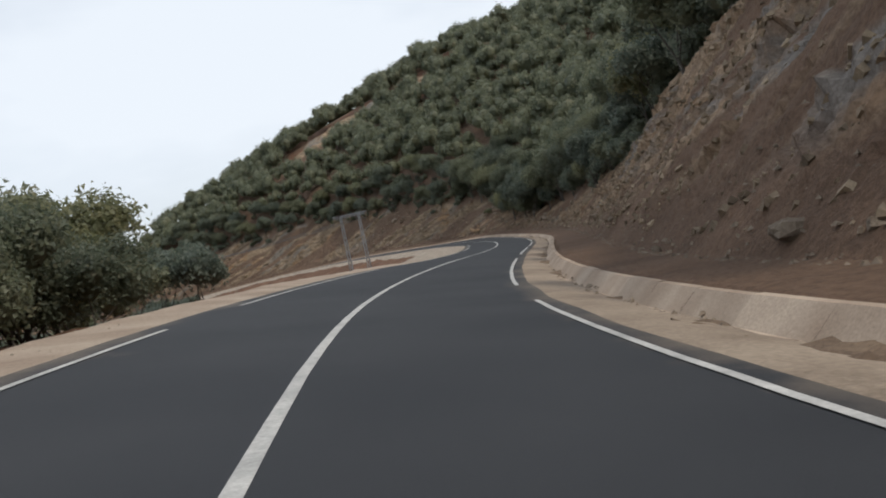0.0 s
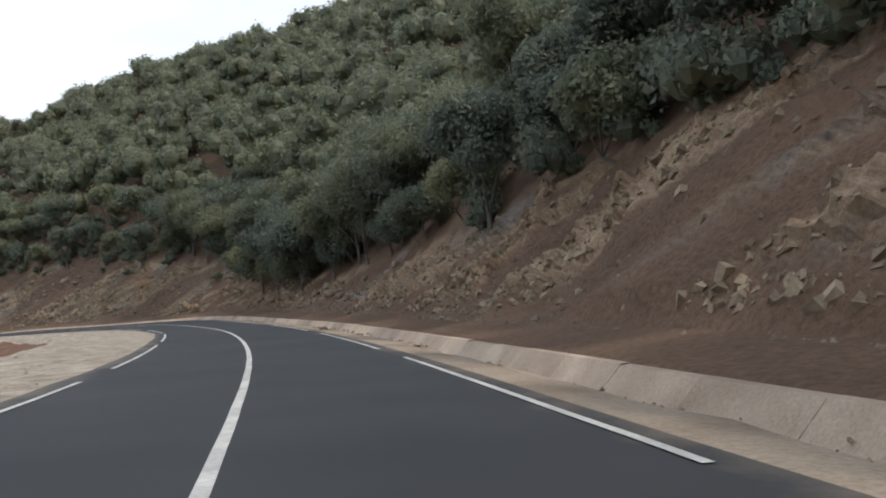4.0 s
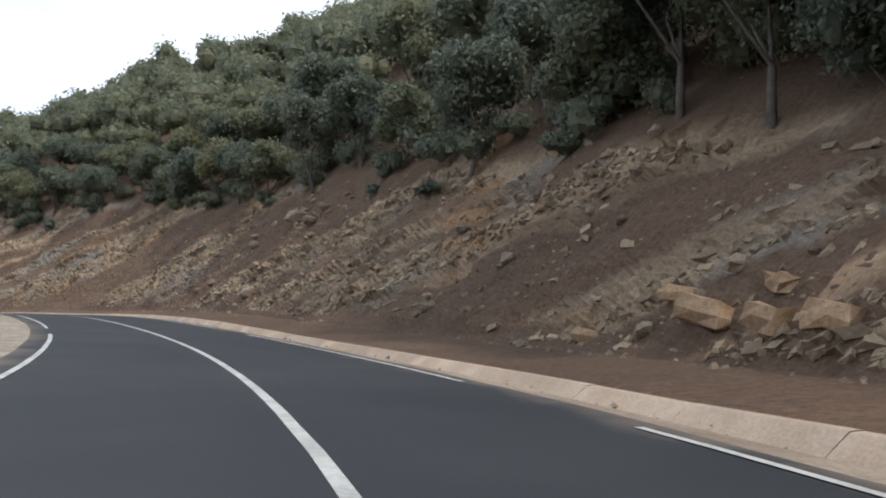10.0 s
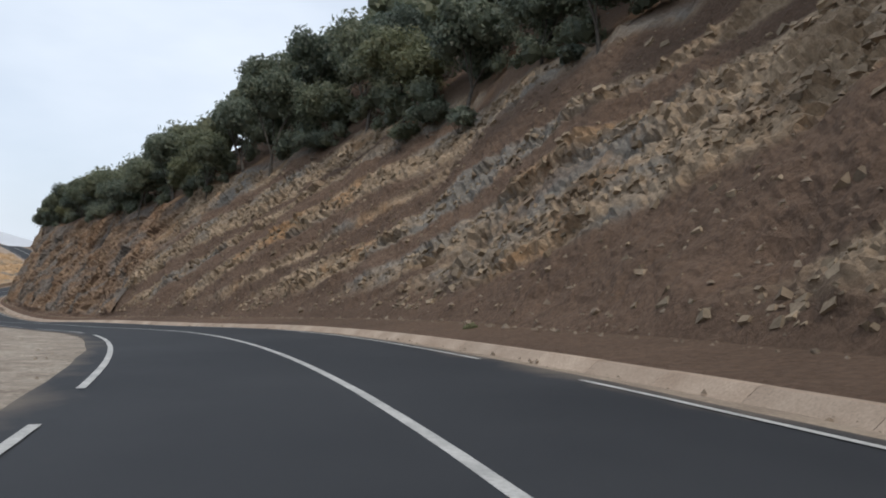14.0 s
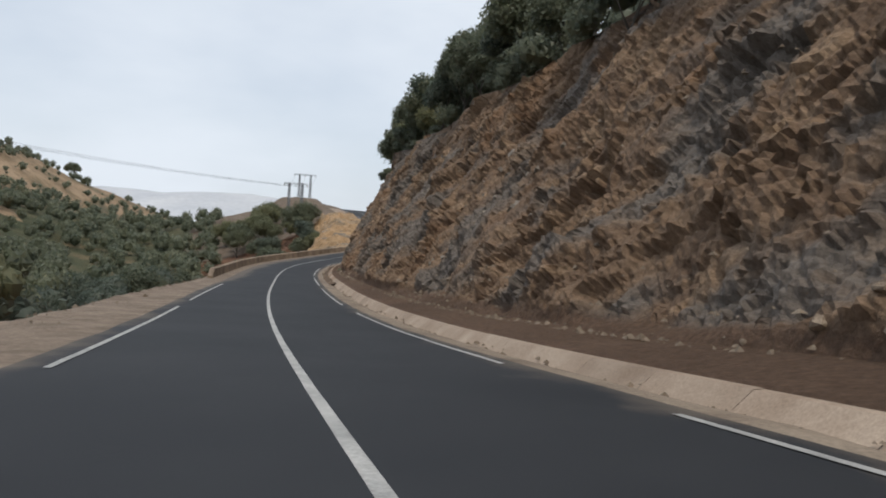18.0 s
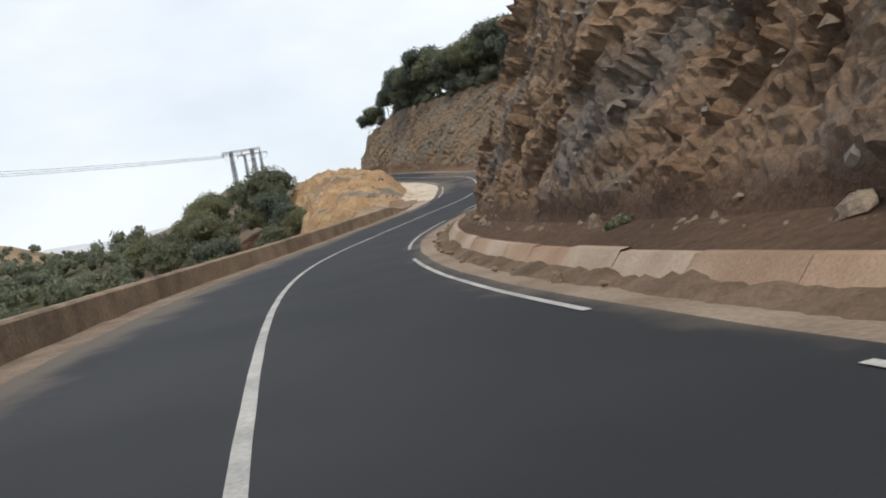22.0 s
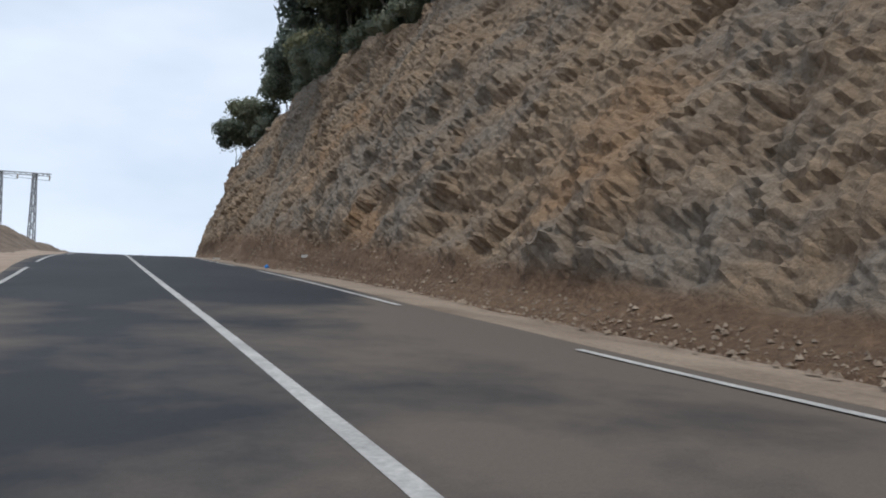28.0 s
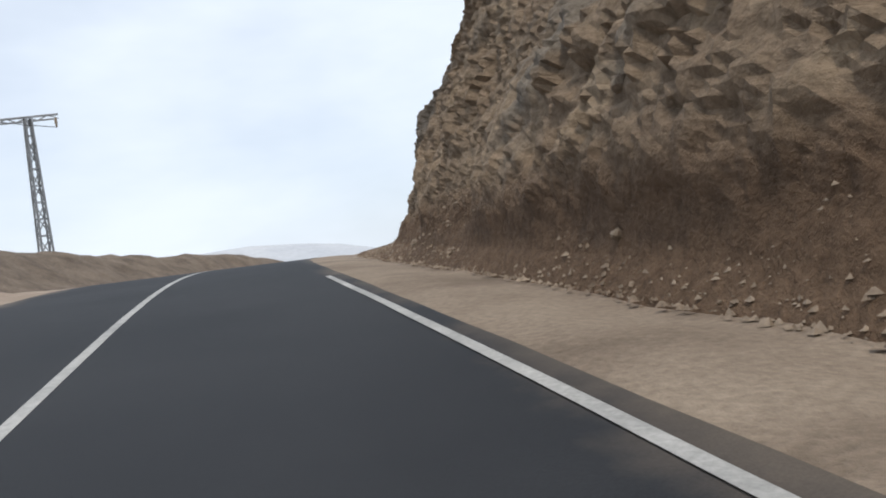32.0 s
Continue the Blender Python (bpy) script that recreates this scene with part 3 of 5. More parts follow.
def ground_z(x, y):
    xy = np.stack([np.ravel(x), np.ravel(y)], -1)
    s, v = road_coords(xy)
    sc = np.clip(s, S_MIN, S_MAX)
    z = centre(sc)[:, 2] + bank(sc) * np.clip(v, -9, 9) + ground_height(sc, v)
    z = z - 30 * smooth(-250, -600, xy[:, 0]) * smooth(250, 480, xy[:, 1]) * smooth(60, 160, -v)
    return z + far_hills(xy[:, 0], xy[:, 1], z, smooth(45, 120, -v)), s, v


def rough_z(x, y):
    """The ground sheet's height with its unevenness, chainage and offset."""
    z, s, v = ground_z(x, y)
    p = np.stack([np.ravel(x), np.ravel(y), z], -1)
    return z + fbm(p * 0.03, 3) * 2.2 * smooth(45, 80, np.abs(v)), s, v


GZ, GS, GV = ground_z(GX, GY)
lift = fbm(np.stack([GX.ravel(), GY.ravel(), GZ], -1) * 0.03, 3) * 2.2 * smooth(45, 80, np.abs(GV))
GZ = GZ - 1.6 * (1 - smooth(34, 42, np.abs(GV))) - 6.0 * (1 - smooth(12, 20, np.abs(GV)))
GP = np.stack([GX.ravel(), GY.ravel(), GZ], -1)
GP[:, 2] += lift
ground = link_mesh("ground", GP, grid_faces(len(gx), len(gy))[:, ::-1], [M_soil, M_hill, M_scrub], None, True)
first = grid_faces(len(gx), len(gy))[:, 0]
dry = GV[first] < -36
scrubby = dry & (GP[first, 2] + 3.0 * np.array([noise.noise((x * 0.03, y * 0.03, 0.0)) for x, y in GP[first, :2].tolist()]) < -7.5)
ground.data.polygons.foreach_set("material_index", dry.astype(int) + scrubby)
tagged(ground, "dry brown and orange hillsides round the mountain road", "ground", kind="structure")

# far plain and ranges, down to the horizon; haze is put into their colour
ang = np.linspace(0, 2 * math.pi, 181)
rad = np.array([700, 1000, 1500, 2100, 2700, 3300, 3800, 4300.0])
RA, RR = np.meshgrid(ang, rad, indexing="ij")
hill_n = np.array([noise.noise((math.cos(a) * 2.2 + r * 0.0007, math.sin(a) * 2.2, r * 0.0011)) for a, r in zip(RA.ravel(), RR.ravel())])
ripple = np.array([noise.noise((math.cos(a) * 14, math.sin(a) * 14, r * 0.002)) for a, r in zip(RA.ravel(), RR.ravel())])
RZ = -95 + 60 * smooth(700, 1200, RR.ravel()) * 0 + (80 + 195 * hill_n + 40 * ripple + 110 * np.exp(-(((RA.ravel() - 2.6) / 0.28) ** 2))) * smooth(1500, 3600, RR.ravel())
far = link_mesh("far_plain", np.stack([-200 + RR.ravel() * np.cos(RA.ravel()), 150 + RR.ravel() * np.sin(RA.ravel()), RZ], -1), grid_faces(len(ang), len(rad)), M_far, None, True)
tagged(far, "plain and distant mountain ranges with haze painted into their pale colour", "mountains", kind="structure")

# near ground on the left
ns = np.concatenate([np.arange(S_MIN + 10, 440, 1.0), np.arange(440, 505, 0.4), np.arange(505, S_MAX - 10, 1.0)])
lv = -np.concatenate([[2.95, 3.8, 4.4, 5.0], np.arange(5.6, 20, 0.55), [20.5, 22.5, 25, 28, 32, 36, 41]])
LV = np.broadcast_to(lv, (len(ns), len(lv)))
LS = np.repeat(ns, len(lv)).reshape(LV.shape)
LH = ground_height(LS, LV)
pl = at_road(LS.ravel(), LV.ravel())
steep = smooth(440, 452, LS.ravel()) * (1 - smooth(494, 510, LS.ravel())) * smooth(6, 9, -LV.ravel())
pl[:, 2] += LH.ravel() + 0.03 + fbm(pl * 0.35, 4) * (0.3 + 0.4 * steep) * smooth(4.2, 9, -LV.ravel()) + fbm(pl * 1.6, 2) * 0.06 * smooth(3.6, 4.6, -LV.ravel())
mo, mc = blocks(np.stack([LS.ravel(), 2 * pl[:, 2], LV.ravel()], -1) * 0.55)
pl[:, 2] += steep * (1.5 * mo + 0.3 * mc)
left_bank = link_mesh("left_bank", pl, grid_faces(*LV.shape), [M_gravel, M_soil, M_dust, M_ochre, M_verge, M_apron, M_knoll], None, False)
add_bedding(left_bank, np.stack([LS.ravel(), pl[:, 2] + 0.3 * LS.ravel(), LV.ravel()], -1), 0 * LS.ravel())
fs, fl = np.repeat(ns[:-1], len(lv) - 1), np.tile(-lv[:-1], len(ns) - 1)
kind_of = np.where((fs > 454) & (fs < 494) & (fl < 6.0), 5, np.where((fl < 9.0) & (fs > 118) & (fs < 312), 0, np.where((fs > 446) & (fs < 505) & (fl > 5.2) & (fl < 16.5), 3, np.where((fl < 6.5) & (fs > 312) & (fs < 448), 4, np.where(fl < 5.5, 2, np.where((fs > 505) & (fl < 6.0), 2, np.where(fs > 505, 6, 1)))))))
left_bank.data.polygons.foreach_set("material_index", kind_of)
tagged(left_bank, "pale gravel and dust shoulder falling away to a brown bank", "bank", kind="structure")

# shoulder between asphalt and ditch
s_foot = lerp_table(LINING, road_s, 1)
wav = np.array([noise.noise((a * 0.5, 9.0, 0.0)) for a in road_s.tolist()]) * 0.05
shoulder = strip("shoulder", road_s, np.stack([0 * s_foot + 2.6, 0 * s_foot + 3.75, (3.75 + s_foot) / 2, s_foot, s_foot + 0.9], 1), np.stack([-0.03 + 0 * wav, -0.01 + wav * 0.3, -0.04 + wav * 0.5, -0.1 + wav, -0.05 + wav], 1), M_shoulder)
tagged(shoulder, "dusty pale concrete shoulder beside the asphalt", "shoulder", kind="structure")


SURFACE = []


def cut_slope(name, s0, s1, mat, label, step=0.25, rows=60, soft=0.35, hard=0.6, size=0.7, tilt=0.3, talus=0.2, small=1.0, bend=0.35, grain=(0.48, 0.64, 0.48), swell=0.55):
    """A cutting's broken face, from the ditch over the crest and up the hillside; grain: how often it breaks along, across and into the beds."""
    grain = np.array(grain)
    s = np.arange(s0, s1 + step * 0.5, step)
    toe, crest, ch = (lerp_table(CUT, s, k)[:, None] for k in (1, 2, 3))
    head = (lerp_table(LINING, s, 1) + 0.15 + 0.55 * lerp_table(LINING, s, 2))[:, None]
    low = np.linspace(0, 1, 6)[None, :-1]
    u = np.linspace(0, 1, rows)[None]
    beyond = np.array([0.5, 1.2, 2.2, 3.4, 5.0, 7.5, 11.0, 16.0, 24.0, 34.0, 41.0])[None]
    v = np.concatenate([head + (toe - head) * low, toe + (crest - toe) * u, crest + beyond], 1)
    ss = np.broadcast_to(s[:, None], v.shape).ravel()
    vv = v.ravel()
    h = ground_height(ss, vv)
    c, r, d = frame_at(ss)
    p = c + r * vv[:, None]
    p[:, 2] += h + bank(ss) * np.clip(vv, -9, 9)
    uu = np.concatenate([0 * low + 0 * head, u + 0 * head, 1 + 0 * beyond + 0 * head], 1).ravel()
    out = np.concatenate([0 * low + 0 * head, 0 * u + 0 * head, beyond + 0 * head], 1).ravel()
    talus = np.interp(ss, *talus) if isinstance(talus, tuple) else talus
    rise = np.broadcast_to(np.concatenate([np.linspace(0, 0.15, 5), np.ones(rows + 11)])[None], v.shape).ravel()
    p[:, 2] -= 0.12 * (rise == 0)
    face = np.minimum(rise, 0.15 + 0.85 * smooth(0.0, 0.03 + 0.6 * talus, uu)) * (1 - 0.75 * smooth(0, 2.5, out))
    slope = ((ch / (crest - toe)) * np.ones_like(v)).ravel()
    nrm = np.stack([-r[:, 0] * slope, -r[:, 1] * slope, np.ones_like(slope)], -1)
    nrm /= np.linalg.norm(nrm, axis=1, keepdims=True)
    beds = np.stack([ss, h + tilt * ss, vv], -1)
    beds[:, 1] += 0.5 * fbm(p * 0.12, 2)
    wide = fbm(p * 0.16, 3)
    fine = fbm(p * 2.1, 3, 2.1, 0.6, 5.0)
    warped = beds + bend * np.stack([fine, wide, fine], -1)
    f1, crack = blocks(warped * grain / size)
    f2, crack2 = blocks(warped * grain * 2.5 / size + 7.7)
    f3, _ = blocks(warped * grain * 5.7 / size + 3.3)
    shelf = np.array([noise.noise((0.02 * a, 0.55 * b, 0.0)) for a, b in beds[:, :2].tolist()])
    earth = smooth(0.1, 0.26, -shelf - 0.2 + 0.1 * wide + soft) if soft > 0 else 0 * ss
    earth = np.maximum(earth, 1 - smooth(talus * 0.6, 1.6 * talus + 0.01, uu + 0.4 * talus * wide))
    earth = np.maximum(earth, smooth(0.3, 1.5, out))
    broken = hard * (1.15 * f1 + 0.16 * crack + small * (0.55 * f2 + 0.1 * crack2 + 0.24 * f3)) + 0.25 * shelf
    inside = smooth(s0, s0 + 2.4, ss) * (1 - smooth(s1 - 2.4, s1, ss))
    broken = broken * (0.4 + 0.85 * smooth(-0.25, 0.3, fbm(p * 0.33, 2, 2.1, 0.5, 31.0)))
    push = swell * wide + (0.17 * fine * (1 - 0.5 * earth) + broken * (1 - 0.92 * earth)) * inside
    p += nrm * (push * face)[:, None]
    ob = link_mesh(name, p, grid_faces(*v.shape), mat)
    add_bedding(ob, beds, earth)
    SURFACE.append((s0, s1, step, v, p.reshape(*v.shape, 3), earth.reshape(v.shape), shelf.reshape(v.shape), nrm.reshape(*v.shape, 3)))
    return tagged(ob, label, "rock face", kind="structure")


cut_slope("cutting_1", -30, 206, M_rock_a, "red-brown earth cutting with scattered broken stones", 0.26, 56, 0.33, 0.5, 0.6, 0.6, 0.2, 1.0, 0.35, (0.4, 0.75, 0.48))
cut_slope("cutting_2", 203.5, 332, M_rock_b, "brown cutting of tilted rock beds between bands of earth", 0.2, 76, 0.33, 0.42, 0.55, 0.32, 0.1, 0.9, 0.35, (0.26, 0.8, 0.42))
cut_slope("cutting_3", 329.5, 448, M_rock_c, "steep brown and grey cliff of broken rock", 0.125, 112, -0.3, 0.72, 1.0, 0.42, 0.03, 0.8, 0.7, (0.26, 0.6, 0.42), 0.75)
# warmer material paints this stretch of cliff as sunlit
cut_slope("cutting_4", 445.5, 475, M_sunlit_ochre_rock, "ochre rock cutting with a narrow bench, sunlight put into its golden colour", 0.16, 90, -0.1, 0.3, 0.8, 0.35, 0.1, 1.0, 0.8, (0.36, 0.7, 0.45), 0.6)
cut_slope("cutting_5", 472.5, 640, M_rock_d, "steep brown and grey rock cutting with earth at its foot", 0.13, 110, -0.16, 0.28, 0.95, 0.65, ((488, 512), (0.02, 0.11)), 0.9, 0.7, (0.28, 0.6, 0.45), 0.7)

# ---- road markings ----
def marking(s0, s1, v, width):
    s = np.linspace(s0, s1, max(2, int((s1 - s0) / 1.0) + 1))
    wob = np.array([noise.noise((a * 0.8, 3.0 * v, 0.0)) for a in s.tolist()]) * 0.012
    v = v - 0.15 * smooth(510, 545, s) if v > 0 else v + 0 * s
    return strip("edge_line" if v[0] else "centre_line", s, np.stack([v - width / 2 + wob, v + width / 2 + wob], 1), (0.014 + 0 * wob[:, None] + np.zeros((1, 2))), M_paint, road)


for a in np.arange(S_MIN + 5, S_MAX - 5, 35.0):
    marking(a, a + 35.0, 0.0, 0.12)
GAPS = [(75.2, 80.1), (97, 102), (115.5, 119), (131, 134.5), (147.3, 151), (164.8, 168.8), (185, 189.4), (203, 207.3), (222.3, 226.5), (241.2, 245.4), (264, 268), (285.5, 290.2), (309, 312.5), (331.2, 336.2), (353.6, 359), (376.5, 381), (395.6, 399.4), (413.2, 417.4), (432.8, 438.4), (456, 459), (474, 477.5), (487.8, 492.8), (504.7, 509.0), (524.2, 528.9), (543.4, 546)]
GAPS_LEFT = [(74.2, 79), (97, 101), (116, 119.5), (130, 133.5), (145.5, 149), (161.8, 166.5), (183.2, 187.3), (201, 204), (219.5, 223), (238.8, 241.8), (261, 264), (284.2, 288.2), (305, 309.5), (330.5, 334.8), (352, 356.2), (375, 446), (451, 455), (468, 472), (485.2, 489), (505, 508.5), (524, 528), (543, 547)]
for side, gaps in ((1, GAPS), (-1, GAPS_LEFT)):
    begin = 10.0
    for a, b in gaps:
        marking(begin, a, side * (WR if side > 0 else WL), 0.1)
        begin = b

# ---- things ----
rng = np.random.default_rng(7)


def part(name, verts, faces, mat, parent=None, label="", smooth_faces=False):
    return link_mesh(name, verts, faces, mat, parent, smooth_faces, label)


def thing(name, place, label, category, group=""):
    e = new(name)
    e.empty_display_size = 0.3
    e.location = place
    return tagged(e, label, category, group)


def box(a, b, w0, w1=None, up=None):
    """A bar from a to b, square in section, w0 wide at a and w1 at b."""
    a, b = np.asarray(a, float), np.asarray(b, float)
    w1 = w0 if w1 is None else w1
    d = (b - a) / max(np.linalg.norm(b - a), 1e-6)
    ref = np.array([0, 0, 1.0]) if abs(d[2]) < 0.9 else np.array([1.0, 0, 0])
    x = np.cross(d, ref)
    x /= np.linalg.norm(x)
    y = np.cross(d, x)
    v = [p + (sx * x + sy * y) * w / 2 for p, w in ((a, w0), (b, w1)) for sx, sy in ((-1, -1), (1, -1), (1, 1), (-1, 1))]
    f = [[0, 1, 2, 3], [7, 6, 5, 4], [0, 4, 5, 1], [1, 5, 6, 2], [2, 6, 7, 3], [3, 7, 4, 0]]
    return np.array(v), np.array(f)


def joined(pieces):
    vs, fs, n = [], [], 0
    for v, f in pieces:
        vs.append(v)
        fs.append(np.asarray(f) + n)
        n += len(v)
    return np.concatenate(vs), np.concatenate(fs)


def tube(path, radii, sides=7):
    """A tapering limb along a path."""
    path = np.asarray(path, float)
    rings = []
    for i, p in enumerate(path):
        d = path[min(i + 1, len(path) - 1)] - path[max(i - 1, 0)]
        d /= np.linalg.norm(d)
        x = np.cross(d, (0.3, 0.9, 0.1))
        x /= np.linalg.norm(x)
        y = np.cross(d, x)
        a = np.arange(sides) / sides * 2 * math.pi
        rings.append(p + radii[i] * (np.cos(a)[:, None] * x + np.sin(a)[:, None] * y))
    n = len(path)
    f = [[i * sides + k, i * sides + (k + 1) % sides, (i + 1) * sides + (k + 1) % sides, (i + 1) * sides + k] for i in range(n - 1) for k in range(sides)]
    return np.concatenate(rings), np.array(f)


def core_ball(c, r, g, around=8, down=5):
    """A small uneven ball of quads."""
    a = np.arange(around) / around * 2 * math.pi
    b = np.linspace(0.12, math.pi - 0.12, down + 1)
    d = np.stack([np.outer(np.sin(b), np.cos(a)), np.outer(np.sin(b), np.sin(a)), np.outer(np.cos(b), np.ones(around))], -1).reshape(-1, 3)
    v = c + d * (r * (0.8 + 0.4 * g.random(len(d))))[:, None] * np.array([1, 1, 0.85])
    f = [[i * around + k, i * around + (k + 1) % around, (i + 1) * around + (k + 1) % around, (i + 1) * around + k] for i in range(down) for k in range(around)]
    return v, np.array(f)[:, ::-1]


def leaf_cards(centres, dirs, size, g):
    """Small pointed leaf sprays."""
    n = len(centres)
    d = dirs + 0.75 * g.normal(size=(n, 3))
    d /= np.linalg.norm(d, axis=1, keepdims=True)
    t = np.cross(d, g.normal(size=(n, 3)))
    t /= np.linalg.norm(t, axis=1, keepdims=True)
    b = np.cross(d, t)
    s = (size * (0.6 + 0.8 * g.random(n)))[:, None]
    v = np.stack([centres - t * s - b * s * 0.5, centres + t * s * 1.1, centres + b * s * 0.8 - t * s * 0.2], 1).reshape(-1, 3)
    return v, np.arange(3 * n).reshape(-1, 3)


def lump(d, shift):
    """How far a crown bulges in the directions d."""
    return np.array([0.84 + 0.26 * noise.noise((x * 2.0 + shift, y * 2.0, z * 2.0)) + 0.16 * noise.noise((x * 5 + shift, y * 5, z * 5)) for x, y, z in d.tolist()])


def dome(c, rad, g, leaves, size, around, down, core):
    """One leafy dome of a crown: a lumpy inside with sprays of leaves all over."""
    shift = g.random() * 60
    a = np.arange(around) / around * 2 * math.pi
    b = np.linspace(0.1, math.pi - 0.3, down + 1)
    d = np.stack([np.outer(np.sin(b), np.cos(a)), np.outer(np.sin(b), np.sin(a)), np.outer(np.cos(b), np.ones(around))], -1).reshape(-1, 3)
    quads = np.array([[i * around + k, (i + 1) * around + k, (i + 1) * around + (k + 1) % around, i * around + (k + 1) % around] for i in range(down) for k in range(around)])
    inner = (c + d * rad * (core * lump(d, shift))[:, None], np.concatenate([quads[:, :3], quads[:, [0, 2, 3]]]))
    d = g.normal(size=(leaves, 3))
    d[:, 2] = np.where(d[:, 2] < -0.6, d[:, 2] * -0.6, d[:, 2])
    d /= np.linalg.norm(d, axis=1, keepdims=True)
    at = c + d * rad * (lump(d, shift) * (core + (1.14 - core) * g.random(leaves) ** 0.8))[:, None]
    return [inner, leaf_cards(at, d, size, g)]


def crown_mesh(g, height, radius, base, domes, leaves, size, around=7, down=4, core=0.6):
    """An uneven crown of several leafy domes round the top of a tree."""
    pieces, cs = [], []
    mid, half = (height + base) / 2, (height - base) / 2
    for i in range(domes):
        a = 2.4 * i + g.random()
        q = 0.0 if i == 0 else 0.45 + 0.25 * g.random()
        k = 0.68 if i == 0 else 0.34 + 0.2 * g.random()
        c = np.array([math.cos(a) * q * radius, math.sin(a) * q * radius, mid + half * (0.12 if i == 0 else -0.35 + 0.75 * g.random())])
        cs.append((c, k * radius))
        pieces += dome(c, np.array([radius, radius, min(half, radius) * 1.1]) * k, g, int(leaves * k * k / (0.46 + 0.19 * (domes - 1))), size, around, down, core)
    return joined(pieces), cs


def trunk_mesh(g, cs, base, girth):
    """A leaning trunk that forks into limbs towards the lobes of the crown."""
    lean = g.normal(size=2) * 0.25
    fork = np.array([lean[0], lean[1], base * (0.75 + 0.3 * g.random())])
    pieces = [tube([(0, 0, -0.6), (lean[0] * 0.2, lean[1] * 0.2, fork[2] * 0.45), fork], [girth * 1.35, girth, girth * 0.8])]
    for c, r in cs[:3]:
        m = (fork + c) / 2 + g.normal(size=3) * 0.4
        pieces.append(tube([fork, m, c], [girth * 0.5, girth * 0.35, girth * 0.12], 5))
    return joined(pieces)


def tree_model(name, seed, height, radius, base, lobes, leaves, size, girth, mat, label, category="tree", core=0.6):
    g = np.random.default_rng(seed)
    e = thing(name, (0, 0, -300), label, category)
    (v, f), cs = crown_mesh(g, height, radius, base, lobes, leaves, size, core=core)
    part("crown", v, f, mat, e)
    v, f = trunk_mesh(g, cs, base, girth)
    part("trunk", v, f, M_bark, e, "", True)
    return e


OAK = "evergreen oak with a grey trunk and dark green crown"
oaks = [tree_model("tree", 11 + i, h, r, b, n, q, 0.14, gi, M_leaf if i % 3 else M_leaf_b, OAK)
        for i, (h, r, b, n, q, gi) in enumerate([(7.2, 3.1, 1.3, 8, 7000, 0.13), (6.2, 2.9, 0.9, 7, 6200, 0.11), (8.2, 3.2, 1.9, 9, 7400, 0.15), (5.4, 2.7, 0.6, 7, 5800, 0.1), (6.8, 2.8, 1.5, 8, 6400, 0.12)])]
shrubs = [tree_model("bush", 31 + i, h, r, b, n, q, 0.08, 0.05, M_leaf if i else M_leaf_b, "low dark green bush on the slope", "bush")
          for i, (h, r, b, n, q) in enumerate([(1.5, 1.0, 0.0, 4, 1300), (1.1, 0.8, 0.0, 3, 900), (2.2, 1.3, 0.1, 5, 1700)])]
tall = [tree_model("tree", 61 + i, h, r, b, n, q, 0.105, gi, M_leaf if i else M_leaf_b, OAK, "tree", 0.45)
        for i, (h, r, b, n, q, gi) in enumerate([(9.0, 3.2, 1.8, 13, 11000, 0.13), (8.0, 3.0, 1.0, 12, 10000, 0.11)])]
low_oaks = [tree_model("tree", 71 + i, h, r, b, n, q, 0.095, 0.1, M_leaf if i else M_leaf_b, OAK, "tree", 0.5)
            for i, (h, r, b, n, q) in enumerate([(5.6, 2.9, -0.3, 12, 10000), (4.8, 2.6, -0.4, 11, 9000)])]
back_rows = []


def ground_at(s, v):
    for s0, s1, step, vs, ps, _, _, _ in SURFACE:
        if s0 <= s <= s1:
            i = min(int(round((s - s0) / step)), len(vs) - 1)
            if vs[i, 0] <= v <= vs[i, -1]:
                j = min(max(int(np.searchsorted(vs[i], v)), 1), vs.shape[1] - 1)
                k = (v - vs[i, j - 1]) / max(vs[i, j] - vs[i, j - 1], 1e-6)
                return ps[i, j - 1] * (1 - k) + ps[i, j] * k
    return at_road(np.array([s]), np.array([v]), ground_height(np.array([s]), np.array([v])))[0]


def plant(models, s, v, scale, group="", sink=0.25, label=""):
    p = ground_at(s, v)
    t = copy_thing(models[rng.integers(len(models))], pose(p[0], p[1], p[2] - sink, 0, 0, rng.random() * 360))
    k = scale * (0.9 + 0.2 * rng.random())
    t.scale = (k, k, k * (0.92 + 0.16 * rng.random()))
    tagged(t, label, group=group)
    return t


def stand_behind(s, v):
    """A tree of the rows behind, joined with the woods."""
    back_rows.append(ground_at(s, v) - (0, 0, 0.4))


def crest(s):
    return float(lerp_table(CUT, s, 2))


# woodland's edge above the cutting
s = 66.0
while s < 352:
    for row in range(4 if 150 < s < 216 else 3):
        low_bank = smooth(170, 186, s) * (1 - smooth(198, 212, s))
        v = crest(s) - 0.4 - 1.4 * low_bank + row * 3.3 + rng.random() * 1.6
        close = 150 < s < 216
        if row == (3 if close else 2):
            stand_behind(s + rng.random() * 2.0, v)
            continue
        plant(tall if close and row == 1 else low_oaks if close else oaks, s + rng.random() * 2.0, v + 0.9 * close, (0.95 if s < 240 else 0.98) * (1.0 - 0.12 * (row == 0)), "woodland edge")
    s += 5.2 + rng.random() * 1.2
